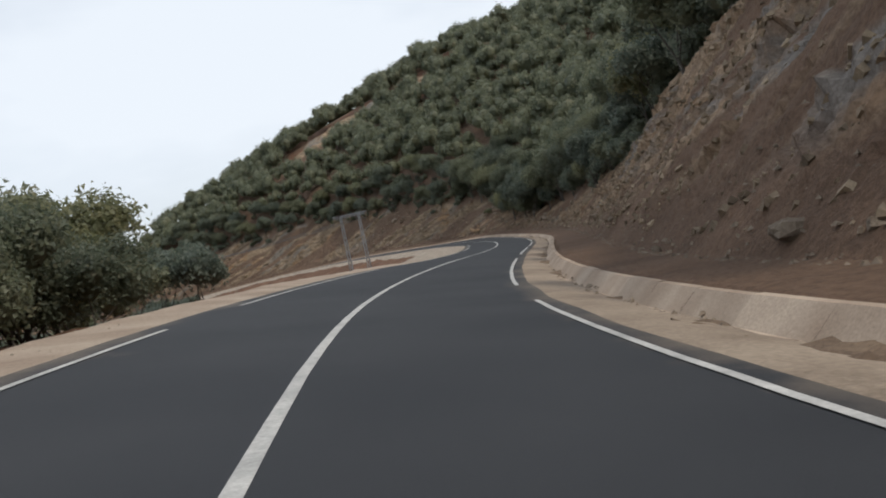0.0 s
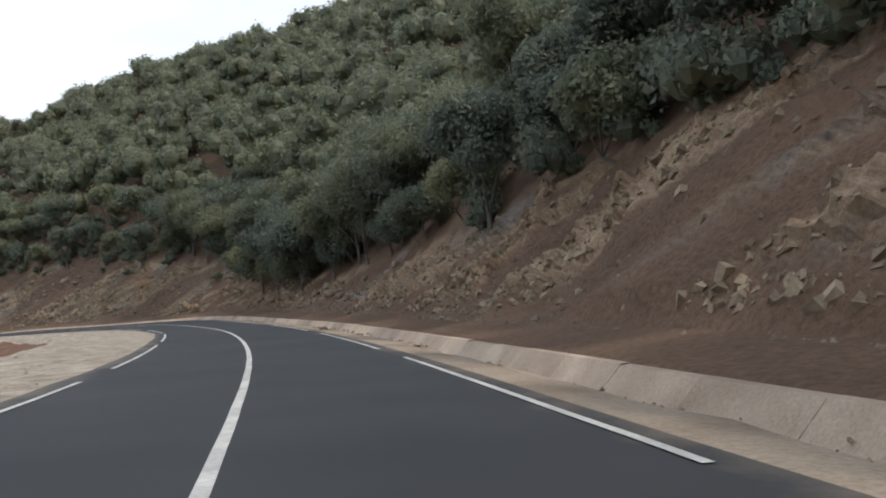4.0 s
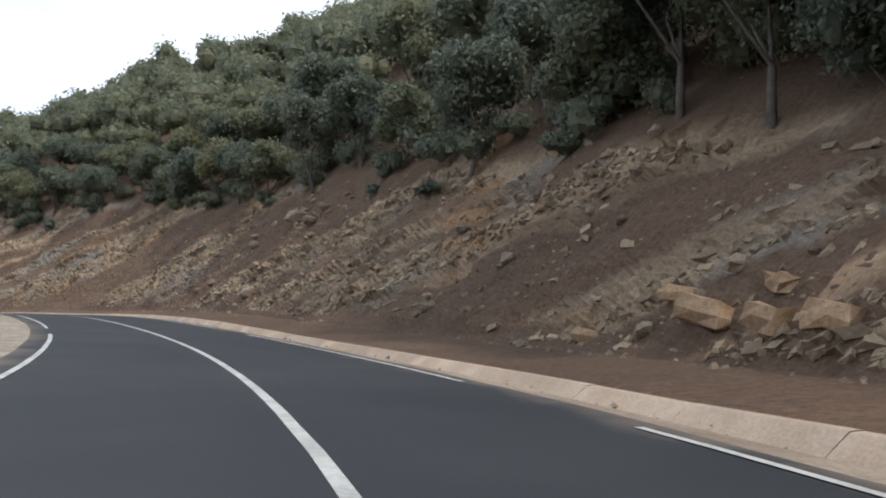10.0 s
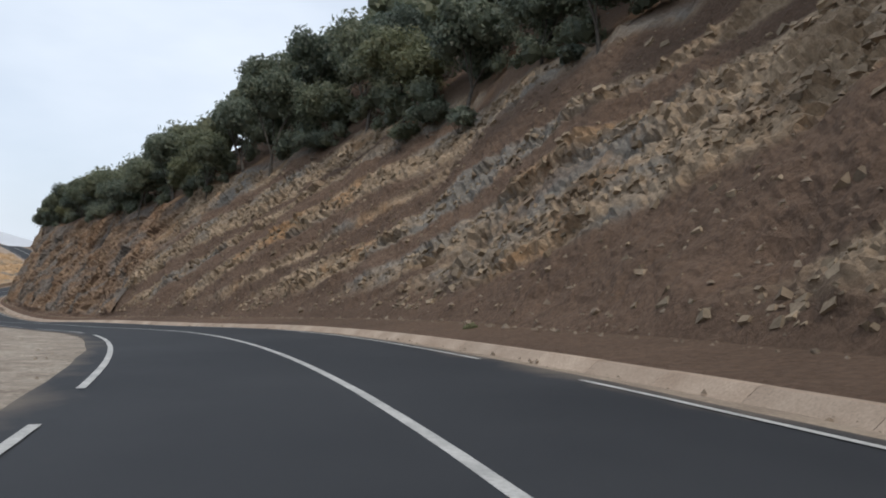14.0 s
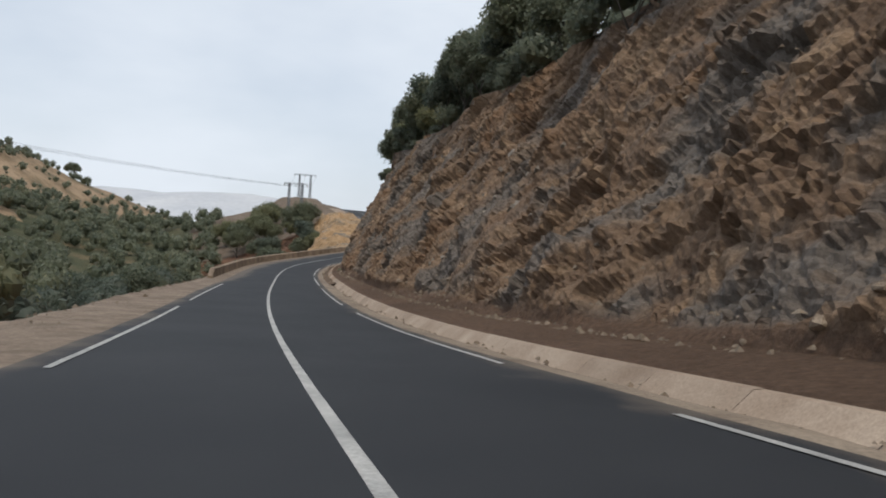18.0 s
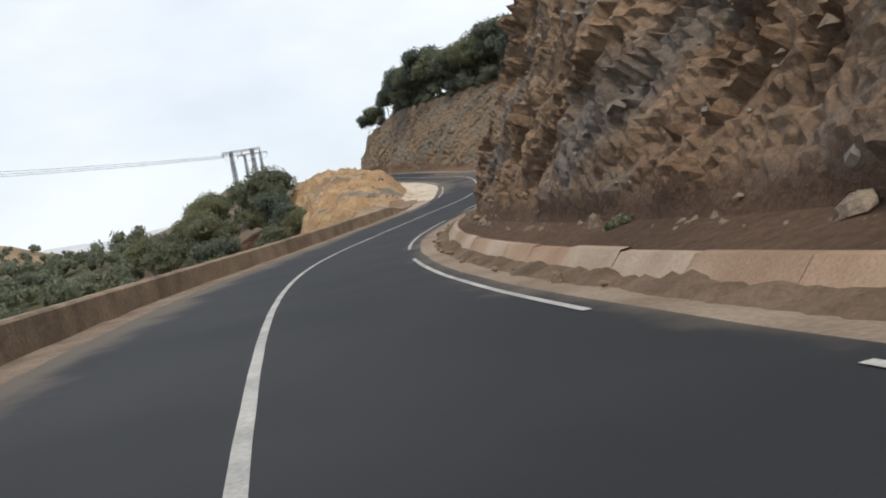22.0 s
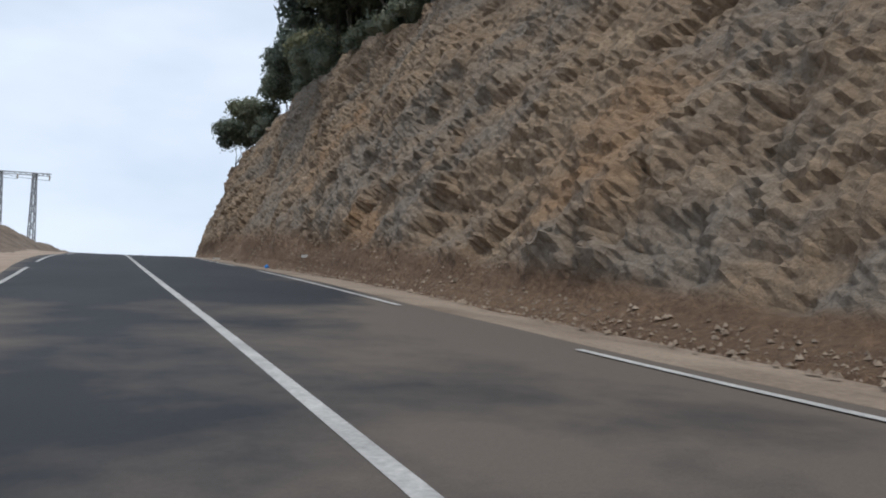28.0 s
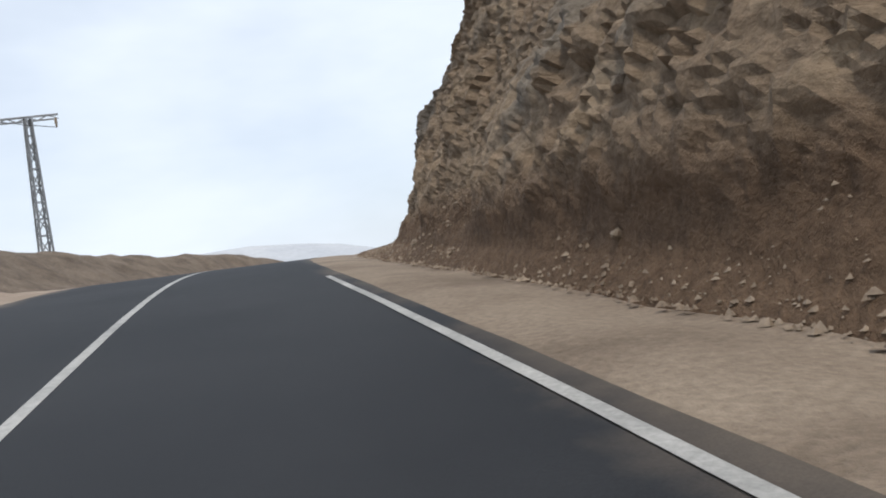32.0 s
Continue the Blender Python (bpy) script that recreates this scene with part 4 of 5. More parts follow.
for s, v in ((207.0, 12.6), (211.0, 12.9), (214.5, 13.6), (209.5, 14.6), (218.0, 14.2), (168.0, 12.2), (171.5, 11.6), (175.0, 12.0), (172.5, 13.6), (166.0, 13.4), (183.2, 9.6), (178.8, 11.0), (188.5, 9.7), (193.0, 9.4)):
    plant(tall, s, v, 1.05, "woodland edge", label="tall evergreen oak with a bare forked grey trunk")
for s, v in ((187.5, 10.6), (190.5, 10.2), (193.5, 10.4), (196.0, 10.9), (199.0, 11.4), (185.0, 11.8), (191.5, 12.6), (195.0, 13.2), (181.0, 12.2), (177.5, 12.8)):
    plant(low_oaks, s, v, 1.0, "woodland edge", label="low spreading evergreen oak with leaves down to the ground")
# trees on the cliffs
for a, b, step, rows, k in ((334, 400, 3.6, 2, 0.7), (400, 434, 3.0, 3, 0.88), (482, 534, 3.8, 2, 1.0)):
    s = a
    while s < b:
        for row in range(rows):
            if row and row == rows - 1:
                stand_behind(s + rng.random(), crest(s) + 0.9 + row * 3.0 + rng.random() * 1.2)
            else:
                plant(oaks, s + rng.random(), crest(s) + 0.9 + row * 3.0 + rng.random() * 1.2, 1.12 * k if 355 < s < 400 else k, "cliff-top trees")
        s += step + rng.random()
for s, v, k in ((545.0, 8.0, 0.72), (541.0, 8.6, 0.8), (537.0, 10.0, 0.95), (532.0, 10.0, 1.0)):
    plant(oaks[1:2], s, v, k, "cliff-top trees", label="small evergreen oak leaning out at the cliff's end")
for s, v, k in ((421.0, 10.4, 0.9), (426.5, 10.4, 0.95), (431.0, 10.4, 1.05), (435.5, 11.0, 1.2)):
    plant(oaks, s, v, k, "cliff-top trees", label="evergreen oak overhanging the edge of the cliff")
for s, v in ((468, 19), (474, 18.5), (460, 21), (455, 20), (466, 15.5), (478, 16.5), (471, 22), (462, 25)):
    plant(shrubs, s, v, 1.1, "slope bushes")
for s in np.arange(446, 490, 4.6):
    plant(oaks, s, crest(s) + 5 + rng.random() * 3, 0.9, "cliff-top trees")
    stand_behind(s, crest(s) + 10 + rng.random() * 5)
# bushes on the cuttings
for s, v, k in ((205.5, 10.7, 0.9), (225.5, 11.9, 1.0), (258.5, 13.6, 1.2), (292.2, 13.8, 1.6), (284.0, 14.6, 1.3), (298.0, 13.9, 1.2), (296, 14.2, 1.0), (275.8, 6.2, 0.3), (232, 12.4, 0.8), (246, 12.9, 0.9), (266, 14.0, 0.9), (310, 14.2, 1.1), (326, 13.0, 0.9)):
    plant(shrubs, s, v, k, "slope bushes")
for s, v in ((452, 11.5), (404, 5.6), (437, 6.4), (470, 10.5)):
    plant(shrubs, s, v, 0.4, "slope bushes")
# trees below the road on the left
for s, v, k in ((76, -11.5, 0.88), (92, -16.0, 1.0), (97, -21.0, 1.1), (103, -25.0, 1.15), (109, -29.0, 1.15), (101, -29.0, 1.2), (94, -25.0, 1.2), (80, -12.0, 0.95), (84, -12.5, 0.95), (88, -13.0, 1.0), (93, -15.5, 1.0), (82, -16.5, 1.1), (88, -18.0, 1.15), (95, -20.5, 1.15), (78, -15.0, 1.0)):
    plant(oaks, s, v, 0.86 * k, "valley trees", 0.5)
for s, v, k in ((83.5, -8.6, 0.85), (80.5, -9.4, 0.95), (77.0, -8.8, 0.9), (73.5, -8.6, 0.9), (70.0, -8.8, 0.95), (86.0, -11.5, 1.0), (89.0, -14.5, 1.0), (66.5, -9.0, 0.9)):
    plant(low_oaks, s, v, (0.8 if v > -10 else 1.08) * k, "valley trees", 0.5, label="round evergreen oak with leaves down to the ground")
for i in range(20):
    s, v = 66 + rng.random() * 44, -(8.5 + rng.random() * 15)
    if s > 96 and v > -20:
        continue
    plant(oaks, s, v, 0.72 + 0.02 * max(0, -v - 10), "valley trees", 0.5)
for i in range(30):
    s, v = 330 + rng.random() * 90, -(12.5 + 22 * rng.random())
    if i % 5 < 2:
        plant(oaks, s, v, 0.98, "valley trees", 0.5)
    else:
        stand_behind(s, v)
for i in range(12):
    s, v = 428 + rng.random() * 52, -(21 + 16 * rng.random())
    plant(oaks, s, v, 0.85, "valley trees", 0.5)
for s, v in ((474, -16.5), (478, -17.5), (470, -19), (482, -18)):
    plant(oaks, s, v, 0.72, "valley trees", 0.3)
for x, y, top in ((-191.5, 229.6, -5.2), (-222.0, 240.8, -4.4), (-217.0, 237.0, -5.5), (-226.0, 244.5, -5.6), (-212.0, 232.5, -7.5), (-204.0, 229.0, -9.0), (-197.8, 223.1, -12.2), (-206.0, 224.0, -11.5), (-212.0, 239.5, -7.0), (-200.0, 233.5, -8.0), (-231.0, 247.0, -6.5), (-219.0, 229.0, -9.5), (-211.0, 227.0, -10.0), (-226.0, 236.0, -8.5), (-235.0, 241.0, -8.0)):
    zz = float(ground_z(np.array([x]), np.array([y]))[0][0])
    k = min(max((top - zz + 0.5) / 7.0, 0.5), 1.7)
    t = copy_thing(oaks[0 if k > 0.9 else 3], pose(x, y, zz - 0.5, 0, 0, rng.random() * 360))
    t.scale = (k, k, k)
    tagged(t, "round evergreen oak beside the ochre mound", group="valley trees")
for x, y, k in ((-4.8, -12.6, 1.4), (-9.6, -8.6, 1.45), (-9.6, -17.4, 1.25)):
    zz = float(ground_z(np.array([x]), np.array([y]))[0][0])
    t = copy_thing(oaks[1], pose(x, y, zz - 0.5, 0, 0, 130 * k + 40 * x))
    t.scale = (k, k, k)
    tagged(t, "spreading evergreen oak below the road's shoulder", group="valley trees")
# a single tree on the dry hill
z1 = float(rough_z(np.array([-372.3]), np.array([250.1]))[0][0])
lone = copy_thing(oaks[0], pose(-372.3, 250.1, z1 - 0.4, 0, 0, 40))
lone.scale = (1.05, 1.05, 0.95)
tagged(lone, "single round oak on the dry hill's ridge")

# far woods, too many to count
small, tiny, tufts, specks = [], [], [], []
for i in range(4):
    g = np.random.default_rng(50 + i)
    small.append(crown_mesh(g, 6.0 + g.random(), 2.9, 0.2, 5, 430, 0.19, 6, 4, 0.76)[0])
    tufts.append(crown_mesh(g, 1.5 + 0.6 * g.random(), 1.1, -0.1, 2, 330, 0.085, 6, 3, 0.7)[0])
    tiny.append(crown_mesh(g, 4.6 + g.random(), 2.6, 0.2, 2, 120, 0.32, 6, 3, 0.8)[0])
    specks.append(crown_mesh(g, 4.6 + g.random(), 2.6, 0.2, 1, 60, 0.42, 6, 3, 0.8)[0])


def woods(name, places, label, lo, hi, models=small):
    pieces = []
    for p in places:
        v, f = models[rng.integers(4)]
        a, k = rng.random() * 2 * math.pi, lo + (hi - lo) * rng.random()
        r = np.array([[math.cos(a), -math.sin(a), 0], [math.sin(a), math.cos(a), 0], [0, 0, 0.9 + 0.25 * rng.random()]])
        pieces.append(((v @ r.T) * k + p, f))
    v, f = joined(pieces)
    ob = part(name, v, f, M_leaf)
    return tagged(ob, label, "undergrowth" if models is tufts else "woodland", kind="stuff")


def band_line(s):
    """Offset of the rock band that crops out near the top of the wooded hill."""
    return np.interp(s, (250, 267, 290, 302), (80, 66, 48, 41))


bs = np.repeat(np.arange(246, 302, 0.6), 20)
bv = band_line(bs) + np.tile(np.linspace(-6.5, 6.5, 20), len(bs) // 20)
bc, br, _ = frame_at(bs)
bp = bc + br * bv[:, None]
bp[:, 2] = rough_z(bp[:, 0], bp[:, 1])[0]
bf, bk = blocks(np.stack([bs * 0.35, bp[:, 2] * 1.1, bv * 0.3], -1))
b_edge = smooth(6.5, 4.0, np.abs(bv - band_line(bs))) * smooth(246, 252, bs) * smooth(302, 296, bs)
bp[:, 2] += -0.4 + b_edge * (0.9 + 1.6 * bf + 0.3 * bk)
rock_band = link_mesh("rock_outcrop", bp, grid_faces(len(bs) // 20, 20), M_rock_b)
add_bedding(rock_band, np.stack([bs, bp[:, 2] + 0.2 * bs, bv], -1), 0.6 * (1 - b_edge))
tagged(rock_band, "pale bedded rock band cropping out of the wooded hill", "rock outcrop", kind="structure")
wood_places = []
for gx0 in np.arange(-75, 175, 3.7):
    for gy0 in np.arange(-60, 260, 3.7):
        wood_places.append((gx0 + rng.random() * 5.5, gy0 + rng.random() * 5.5))
wood_places = np.array(wood_places)
wz, ws, wv = rough_z(wood_places[:, 0], wood_places[:, 1])
bare = (wv - band_line(ws) > -13) & (wv - band_line(ws) < 7.5) & (ws > 248) & (ws < 302)
keep_w = ~bare & (wv > lerp_table(CUT, ws, 2) + 9.0) & (wv < 118) & (ws > 60) & (ws < 350) & ~((wv > 40) & (fbm(np.c_[wood_places * 0.03, 0 * wz], 2) > 0.42))
woods("hillside_woods", np.c_[wood_places, wz - 0.7][keep_w], "dense evergreen oak woods on the steep hillside", 0.75, 1.4)
woods("woodland", np.array(back_rows), "evergreen oaks standing behind the front rows of trees", 0.8, 1.25)
us = np.concatenate([np.arange(66, 152, 0.6), np.arange(214, 352, 0.6), np.arange(352, 440, 1.2), np.arange(484, 538, 0.55)])
us = us + rng.random(len(us))
uv = lerp_table(CUT, us, 2) - 0.2 - 1.6 * smooth(170, 186, us) * (1 - smooth(198, 212, us)) + 8.5 * rng.random(len(us)) ** 1.7
woods("undergrowth", np.array([ground_at(a, b) for a, b in zip(us.tolist(), uv.tolist())]) - (0, 0, 0.15), "dark undergrowth below the trees at the wood's edge", 0.6, 1.6, tufts)
cp = np.array([(-250 + 160 * rng.random(), 180 + 130 * rng.random()) for _ in range(900)])
cz, cs_, cv = rough_z(cp[:, 0], cp[:, 1])
back = (cv > lerp_table(CUT, cs_, 2) + 5) & (cv < lerp_table(CUT, cs_, 2) + 32) & (cs_ > 352) & (cs_ < 540) & ~((cs_ > 440) & (cs_ < 484) & (cv < 26))
woods("cliff_woods", np.c_[cp, cz - 0.7][back], "evergreen oaks on the slope above the cliffs", 0.7, 1.2)
hp = np.array([(-560 + 300 * rng.random(), 60 + 330 * rng.random()) for _ in range(5200)])
hz, hs, hv = rough_z(hp[:, 0], hp[:, 1])
thin = (hv < -70) & (rng.random(len(hp)) < np.where(hz > -8, 0.55, 0.95))
woods("hill_scrub", np.c_[hp, hz - 0.7][thin], "scattered bushes over the dry orange hill", 0.25, 0.85, specks)
vp = np.array([(-330 + 300 * rng.random(), 60 + 260 * rng.random()) for _ in range(15000)])
vz, vs, vv = rough_z(vp[:, 0], vp[:, 1])
low = (vv < np.where(vs > 420, -24, -14)) & (vv > -130) & (vs > 290) & (vs < 560) & ~((vs > 440) & (vv > -34)) & (rng.random(len(vp)) < np.interp(vz, (-14, -6, 2), (0.8, 0.5, 0.15)) * np.interp(vs, (400, 470), (1.0, 0.45)))
near_low = low & (vv > -30) & (vs < 470)
woods("valley_woods", np.c_[vp, vz - 0.7][near_low], "green woods in the gully below the road", 0.45, 0.9)
woods("valley_woods", np.c_[vp, vz - 0.7][low & ~near_low], "green woods on the valley floor", 0.6, 1.1, tiny)

lp = np.array([(-90 + 100 * rng.random(), -10 + 150 * rng.random()) for _ in range(900)])
lz, ls_, lv_ = rough_z(lp[:, 0], lp[:, 1])
left_side = (lv_ < -24) & (lv_ > -85) & (ls_ > 50) & (ls_ < 135)
woods("hillock_woods", np.c_[lp, lz - 0.7][left_side], "dense green oaks on the low hill below the road", 1.0, 1.5)

# ---- concrete works ----
lining = thing("ditch_lining", ground_at(100, 5.4), "pale concrete panels lining the ditch beside the road", "ditch")
lining["kind"] = "structure"
base_l = np.array(lining.location)
a = 10.0
while a < 443:
    b = a + 2.0
    wear = 1 + 0.03 * rng.normal()
    ss = np.array([a + 0.004, b - 0.004])
    hgt, foot = lerp_table(LINING, ss, 2) * wear, lerp_table(LINING, ss, 1)
    vs_ = np.stack([foot - 0.1, foot, foot + 0.2 + 0.5 * hgt, foot + 0.34 + 0.5 * hgt, foot + 0.36 + 0.5 * hgt], 1).ravel()
    hs_ = np.stack([0 * hgt - 0.1, 0 * hgt - 0.1, hgt, hgt + 0.01, hgt - 0.35], 1).ravel()
    p = at_road(np.repeat(ss, 5), vs_)
    p[:, 2] += hs_
    f = [[k, k + 1, k + 6, k + 5] for k in range(4)]
    stained = a > 380 and rng.random() < 0.42
    part("panel", p - base_l, np.array(f)[:, ::-1], M_concrete_b if stained else M_concrete, lining, "orange-stained concrete panel" if stained else "")
    a = b

# parapet on the valley side
parapet = thing("parapet", ground_at(400, -4.9), "low rough concrete parapet along the valley side", "wall")
parapet["kind"] = "structure"
base_p = np.array(parapet.location)
a = 385.6
while a < 449:
    b = a + 3.5
    s = np.linspace(a, b + 0.01, 5)
    h = 0.62 * smooth(385.0, 387.6, s) + 0.06
    h = h * (1 - 0.8 * smooth(446, 450, s))
    inner = -4.45
    ring_v = np.stack([0 * s + inner, 0 * s + inner - 0.05, 0 * s + inner - 0.12, 0 * s + inner - 0.42, 0 * s + inner - 0.5], 1)
    ring_h = np.stack([0 * s - 0.3, h - 0.06, h, h, 0 * s - 1.6], 1)
    p = at_road(np.repeat(s, 5), ring_v.ravel())
    p[:, 2] += ring_h.ravel()
    f = grid_faces(5, 5)
    ends = np.array([[4, 3, 2, 1], [4, 1, 0, 0], [21, 22, 23, 24], [20, 21, 24, 24]])
    tri = np.concatenate([f[:, :3], f[:, [0, 2, 3]], ends[:, :3], ends[[0, 2]][:, [0, 2, 3]]])
    part("wall_block", p - base_p, tri, M_parapet, parapet)
    a = b


def slab(name, s, v, h0, size, turn, parent, mat=M_concrete, tilt=0.0):
    """An upright slab: size is its length, thickness and height."""
    p = at_road(np.array([s]), np.array([v]), h0)[0]
    lx, ly, lz = (q / 2 for q in size)
    c = 0.03
    vs_ = []
    for z, k in ((-lz, 0), (lz - c, 0), (lz, c)):
        vs_ += [(-lx + k, -ly + k, z), (lx - k, -ly + k, z), (lx - k, ly - k, z), (-lx + k, ly - k, z)]
    f = [[0, 1, 5, 4], [1, 2, 6, 5], [2, 3, 7, 6], [3, 0, 4, 7], [4, 5, 9, 8], [5, 6, 10, 9], [6, 7, 11, 10], [7, 4, 8, 11], [8, 9, 10, 11], [3, 2, 1, 0]]
    ob = part(name, vs_, f, mat, parent)
    ob.matrix_basis = pose(p[0], p[1], p[2] + lz, 0, tilt, turn)
    return ob


# culvert head in the recess of the cliff
culvert = thing("culvert", (0, 0, 0), "concrete culvert head with two upright slabs and a sloping wing", "culvert")
slab("headwall", 444.4, 6.6, -0.35, (0.26, 0.8, 1.35), 25, culvert, M_concrete, 4)
slab("side_wall", 445.4, 6.3, -0.35, (0.26, 0.8, 1.25), 60, culvert, M_concrete, -10)
slab("wing_wall", 447.6, 5.4, -0.3, (1.8, 0.22, 0.6), 40, culvert, M_concrete, 14)
inlet = thing("drain_inlet", (0, 0, 0), "white concrete drain inlet at the roadside mound", "drain")
slab("wall", 453.0, -5.4, -0.2, (2.2, 0.22, 0.55), 60, inlet)
slab("wall", 455.0, -6.2, -0.2, (1.8, 0.22, 0.6), 100, inlet)
slab("floor", 454.2, -5.0, -0.06, (2.0, 1.0, 0.12), 60, inlet)

# ---- power lines ----
def lattice_leg(p0, p1, w0, w1, parent, panels):
    """A tapered four-post lattice leg, its bracing a part of its own."""
    p0, p1 = np.asarray(p0, float), np.asarray(p1, float)
    corners = np.array([(-1, -1, 0), (1, -1, 0), (1, 1, 0), (-1, 1, 0)]) / 2
    posts = joined([box(p0 + c * w0, p1 + c * w1, 0.09) for c in corners])
    leg = part("leg", *posts, M_steel, parent)
    br = []
    for i in range(panels):
        t0, t1 = i / panels, (i + 1) / panels
        q0, q1 = p0 + (p1 - p0) * t0, p0 + (p1 - p0) * t1
        a0, a1 = w0 + (w1 - w0) * t0, w0 + (w1 - w0) * t1
        for k in range(4):
            m = (k + 1) % 4
            br.append(box(q0 + corners[k] * a0, q1 + corners[m] * a1, 0.05) if i % 2 == k % 2 else box(q0 + corners[m] * a0, q1 + corners[k] * a1, 0.05))
            br.append(box(q1 + corners[k] * a1, q1 + corners[m] * a1, 0.045))
    part("bracing", *joined(br), M_steel, leg)
    return leg


def pylon(a, b, base, top, label, w=0.62, over=1.6):
    """Two lattice legs with one crossarm."""
    a, b = np.array((*a, 0.0)), np.array((*b, 0.0))
    mid = (a + b) / 2
    e = thing("pylon", (mid[0], mid[1], base), label, "pylon", "power pylons")
    o = np.array((mid[0], mid[1], base))
    d = (b - a) / np.linalg.norm(b - a)
    for p in (a, b):
        lattice_leg(p + (0, 0, base) - o, p + (0, 0, top) - o, w, w * 0.5, e, int((top - base) / 0.85))
    l, r = a - d * over + (0, 0, top) - o, b + d * over + (0, 0, top) - o
    arm = [box(l + (0, 0, 0.12), r + (0, 0, 0.12), 0.1), box(l + d * 0.2 - (0, 0, 0.12), r - d * 0.2 - (0, 0, 0.12), 0.08)]
    n = 12
    for i in range(n):
        q0, q1 = l + (r - l) * i / n, l + (r - l) * (i + 1) / n
        arm.append(box(q0 + (0, 0, 0.12 if i % 2 else -0.12), q1 + (0, 0, -0.12 if i % 2 else 0.12), 0.05))
    part("crossarm", *joined(arm), M_steel, e)
    for q in (l + d * 0.15, (l + r) / 2, r - d * 0.15):
        part("insulator", *tube([q - (0, 0, 0.05), q - (0, 0, 0.3), q - (0, 0, 0.6)], [0.05, 0.09, 0.05], 6), M_stone, e, "brown ceramic insulator")
    return [o + l + d * 0.15 - (0, 0, 0.6), o + (l + r) / 2 - (0, 0, 0.6), o + r - d * 0.15 - (0, 0, 0.6)]


def wire(p, q, sag, i=0):
    t = np.linspace(0, 1, 15)[:, None]
    pts = np.asarray(p) * (1 - t) + np.asarray(q) * t
    pts[:, 2] -= (4 * sag * t * (1 - t))[:, 0]
    v, f = tube(pts, [0.022] * 15, 4)
    ob = part("power_line", v, f, M_wire)
    return tagged(ob, "thin dark power line hanging between pylons", "cable", "power lines")


h_a = pylon((-261.8, 275.8), (-260.1, 278.6), -2.2, 6.2, "galvanised lattice pylon with a crossarm on the knoll")
h_d = pylon((-209.7, 238.0), (-208.2, 240.4), -12.0, -1.0, "galvanised lattice pylon standing on the valley side", 0.62, 1.2)
h_c = pylon((8.6, 2.3), (10.7, 1.5), -13.6, -4.6, "slender galvanised lattice pylon in the gully", 0.42, 1.0)
for i in range(3):
    wire(h_a[i], h_d[i], 0.8)
    wire(h_c[i], (h_c[i][0] - 70, h_c[i][1] - 62 - 3 * i, h_c[i][2] + 0.5), 2.4)
    wire(h_d[i], (-262 + 3 * i, 60, 26), 6.0)

# ---- stones ----
def stone_mesh(seed, flat=0.7):
    g = np.random.default_rng(seed)
    v, f = core_ball(np.zeros(3), 0.5, g)
    v = v * np.array([1, 0.75 + 0.3 * g.random(), flat])
    cut = g.normal(size=(4, 3))
    cut /= np.linalg.norm(cut, axis=1, keepdims=True)
    for c in cut:
        d = v @ c - 0.3
        v = v - np.maximum(d, 0)[:, None] * c
    return v, f


stone_models = []
for i in range(6):
    v, f = stone_mesh(80 + i, 0.55 + 0.08 * i)
    me_ob = part("stone", v, f, M_stone)
    stone_models.append(me_ob.data)
    bpy.data.objects.remove(me_ob)


def stone(s, v, size, lift=0.0, label="broken brown stone lying beside the road", group="loose stones"):
    p = ground_at(s, v)
    ob = new("stone", stone_models[rng.integers(6)])
    ob.matrix_basis = pose(p[0], p[1], p[2] + lift + size * 0.12, rng.random() * 40 - 20, rng.random() * 40 - 20, rng.random() * 360)
    size = size * (0.6 if s > 480 else 1.0)
    ob.scale = (size, size * (0.8 + 0.4 * rng.random()), size)
    return tagged(ob, label, "stone", group)


stone(74.2, 7.4, 0.75, 0.0, "pale split boulder at the foot of the cutting")
stone(152.6, 4.1, 0.42, 0.05, "brown stone lying on the concrete shoulder")
stone(398.5, 5.6, 0.5, 0.0, "large brown boulder behind the ditch lining")
stone(405.0, 5.5, 0.4, 0.0, "brown boulder behind the ditch lining")
stone(176.0, 9.6, 1.0, 0.2, "pale boulder under the trees")
stone(181.0, 8.9, 0.8, 0.1)
for s, v, k in ((168.2, 8.7, 0.8), (170.2, 8.8, 0.7), (168.8, 10.3, 0.6), (169.3, 9.2, 0.65), (171.2, 9.3, 0.5), (167.4, 9.4, 0.55), (116.0, 7.9, 0.9), (163.2, 10.9, 0.6), (185.0, 9.3, 0.45), (187.2, 9.3, 0.8), (186.8, 7.9, 0.75), (188.2, 7.85, 0.5), (191.8, 8.3, 0.45), (200.2, 9.8, 0.75), (239.5, 11.8, 1.7), (240.6, 11.9, 1.0), (236.5, 11.3, 0.9), (236.2, 11.9, 0.8), (242.8, 10.5, 0.9), (237.8, 8.2, 1.2), (243.5, 10.9, 0.7), (234.8, 10.6, 0.8)):
    stone(s, v, k, 0.05, "pale ochre boulder sticking out of the cutting", "slope stones")
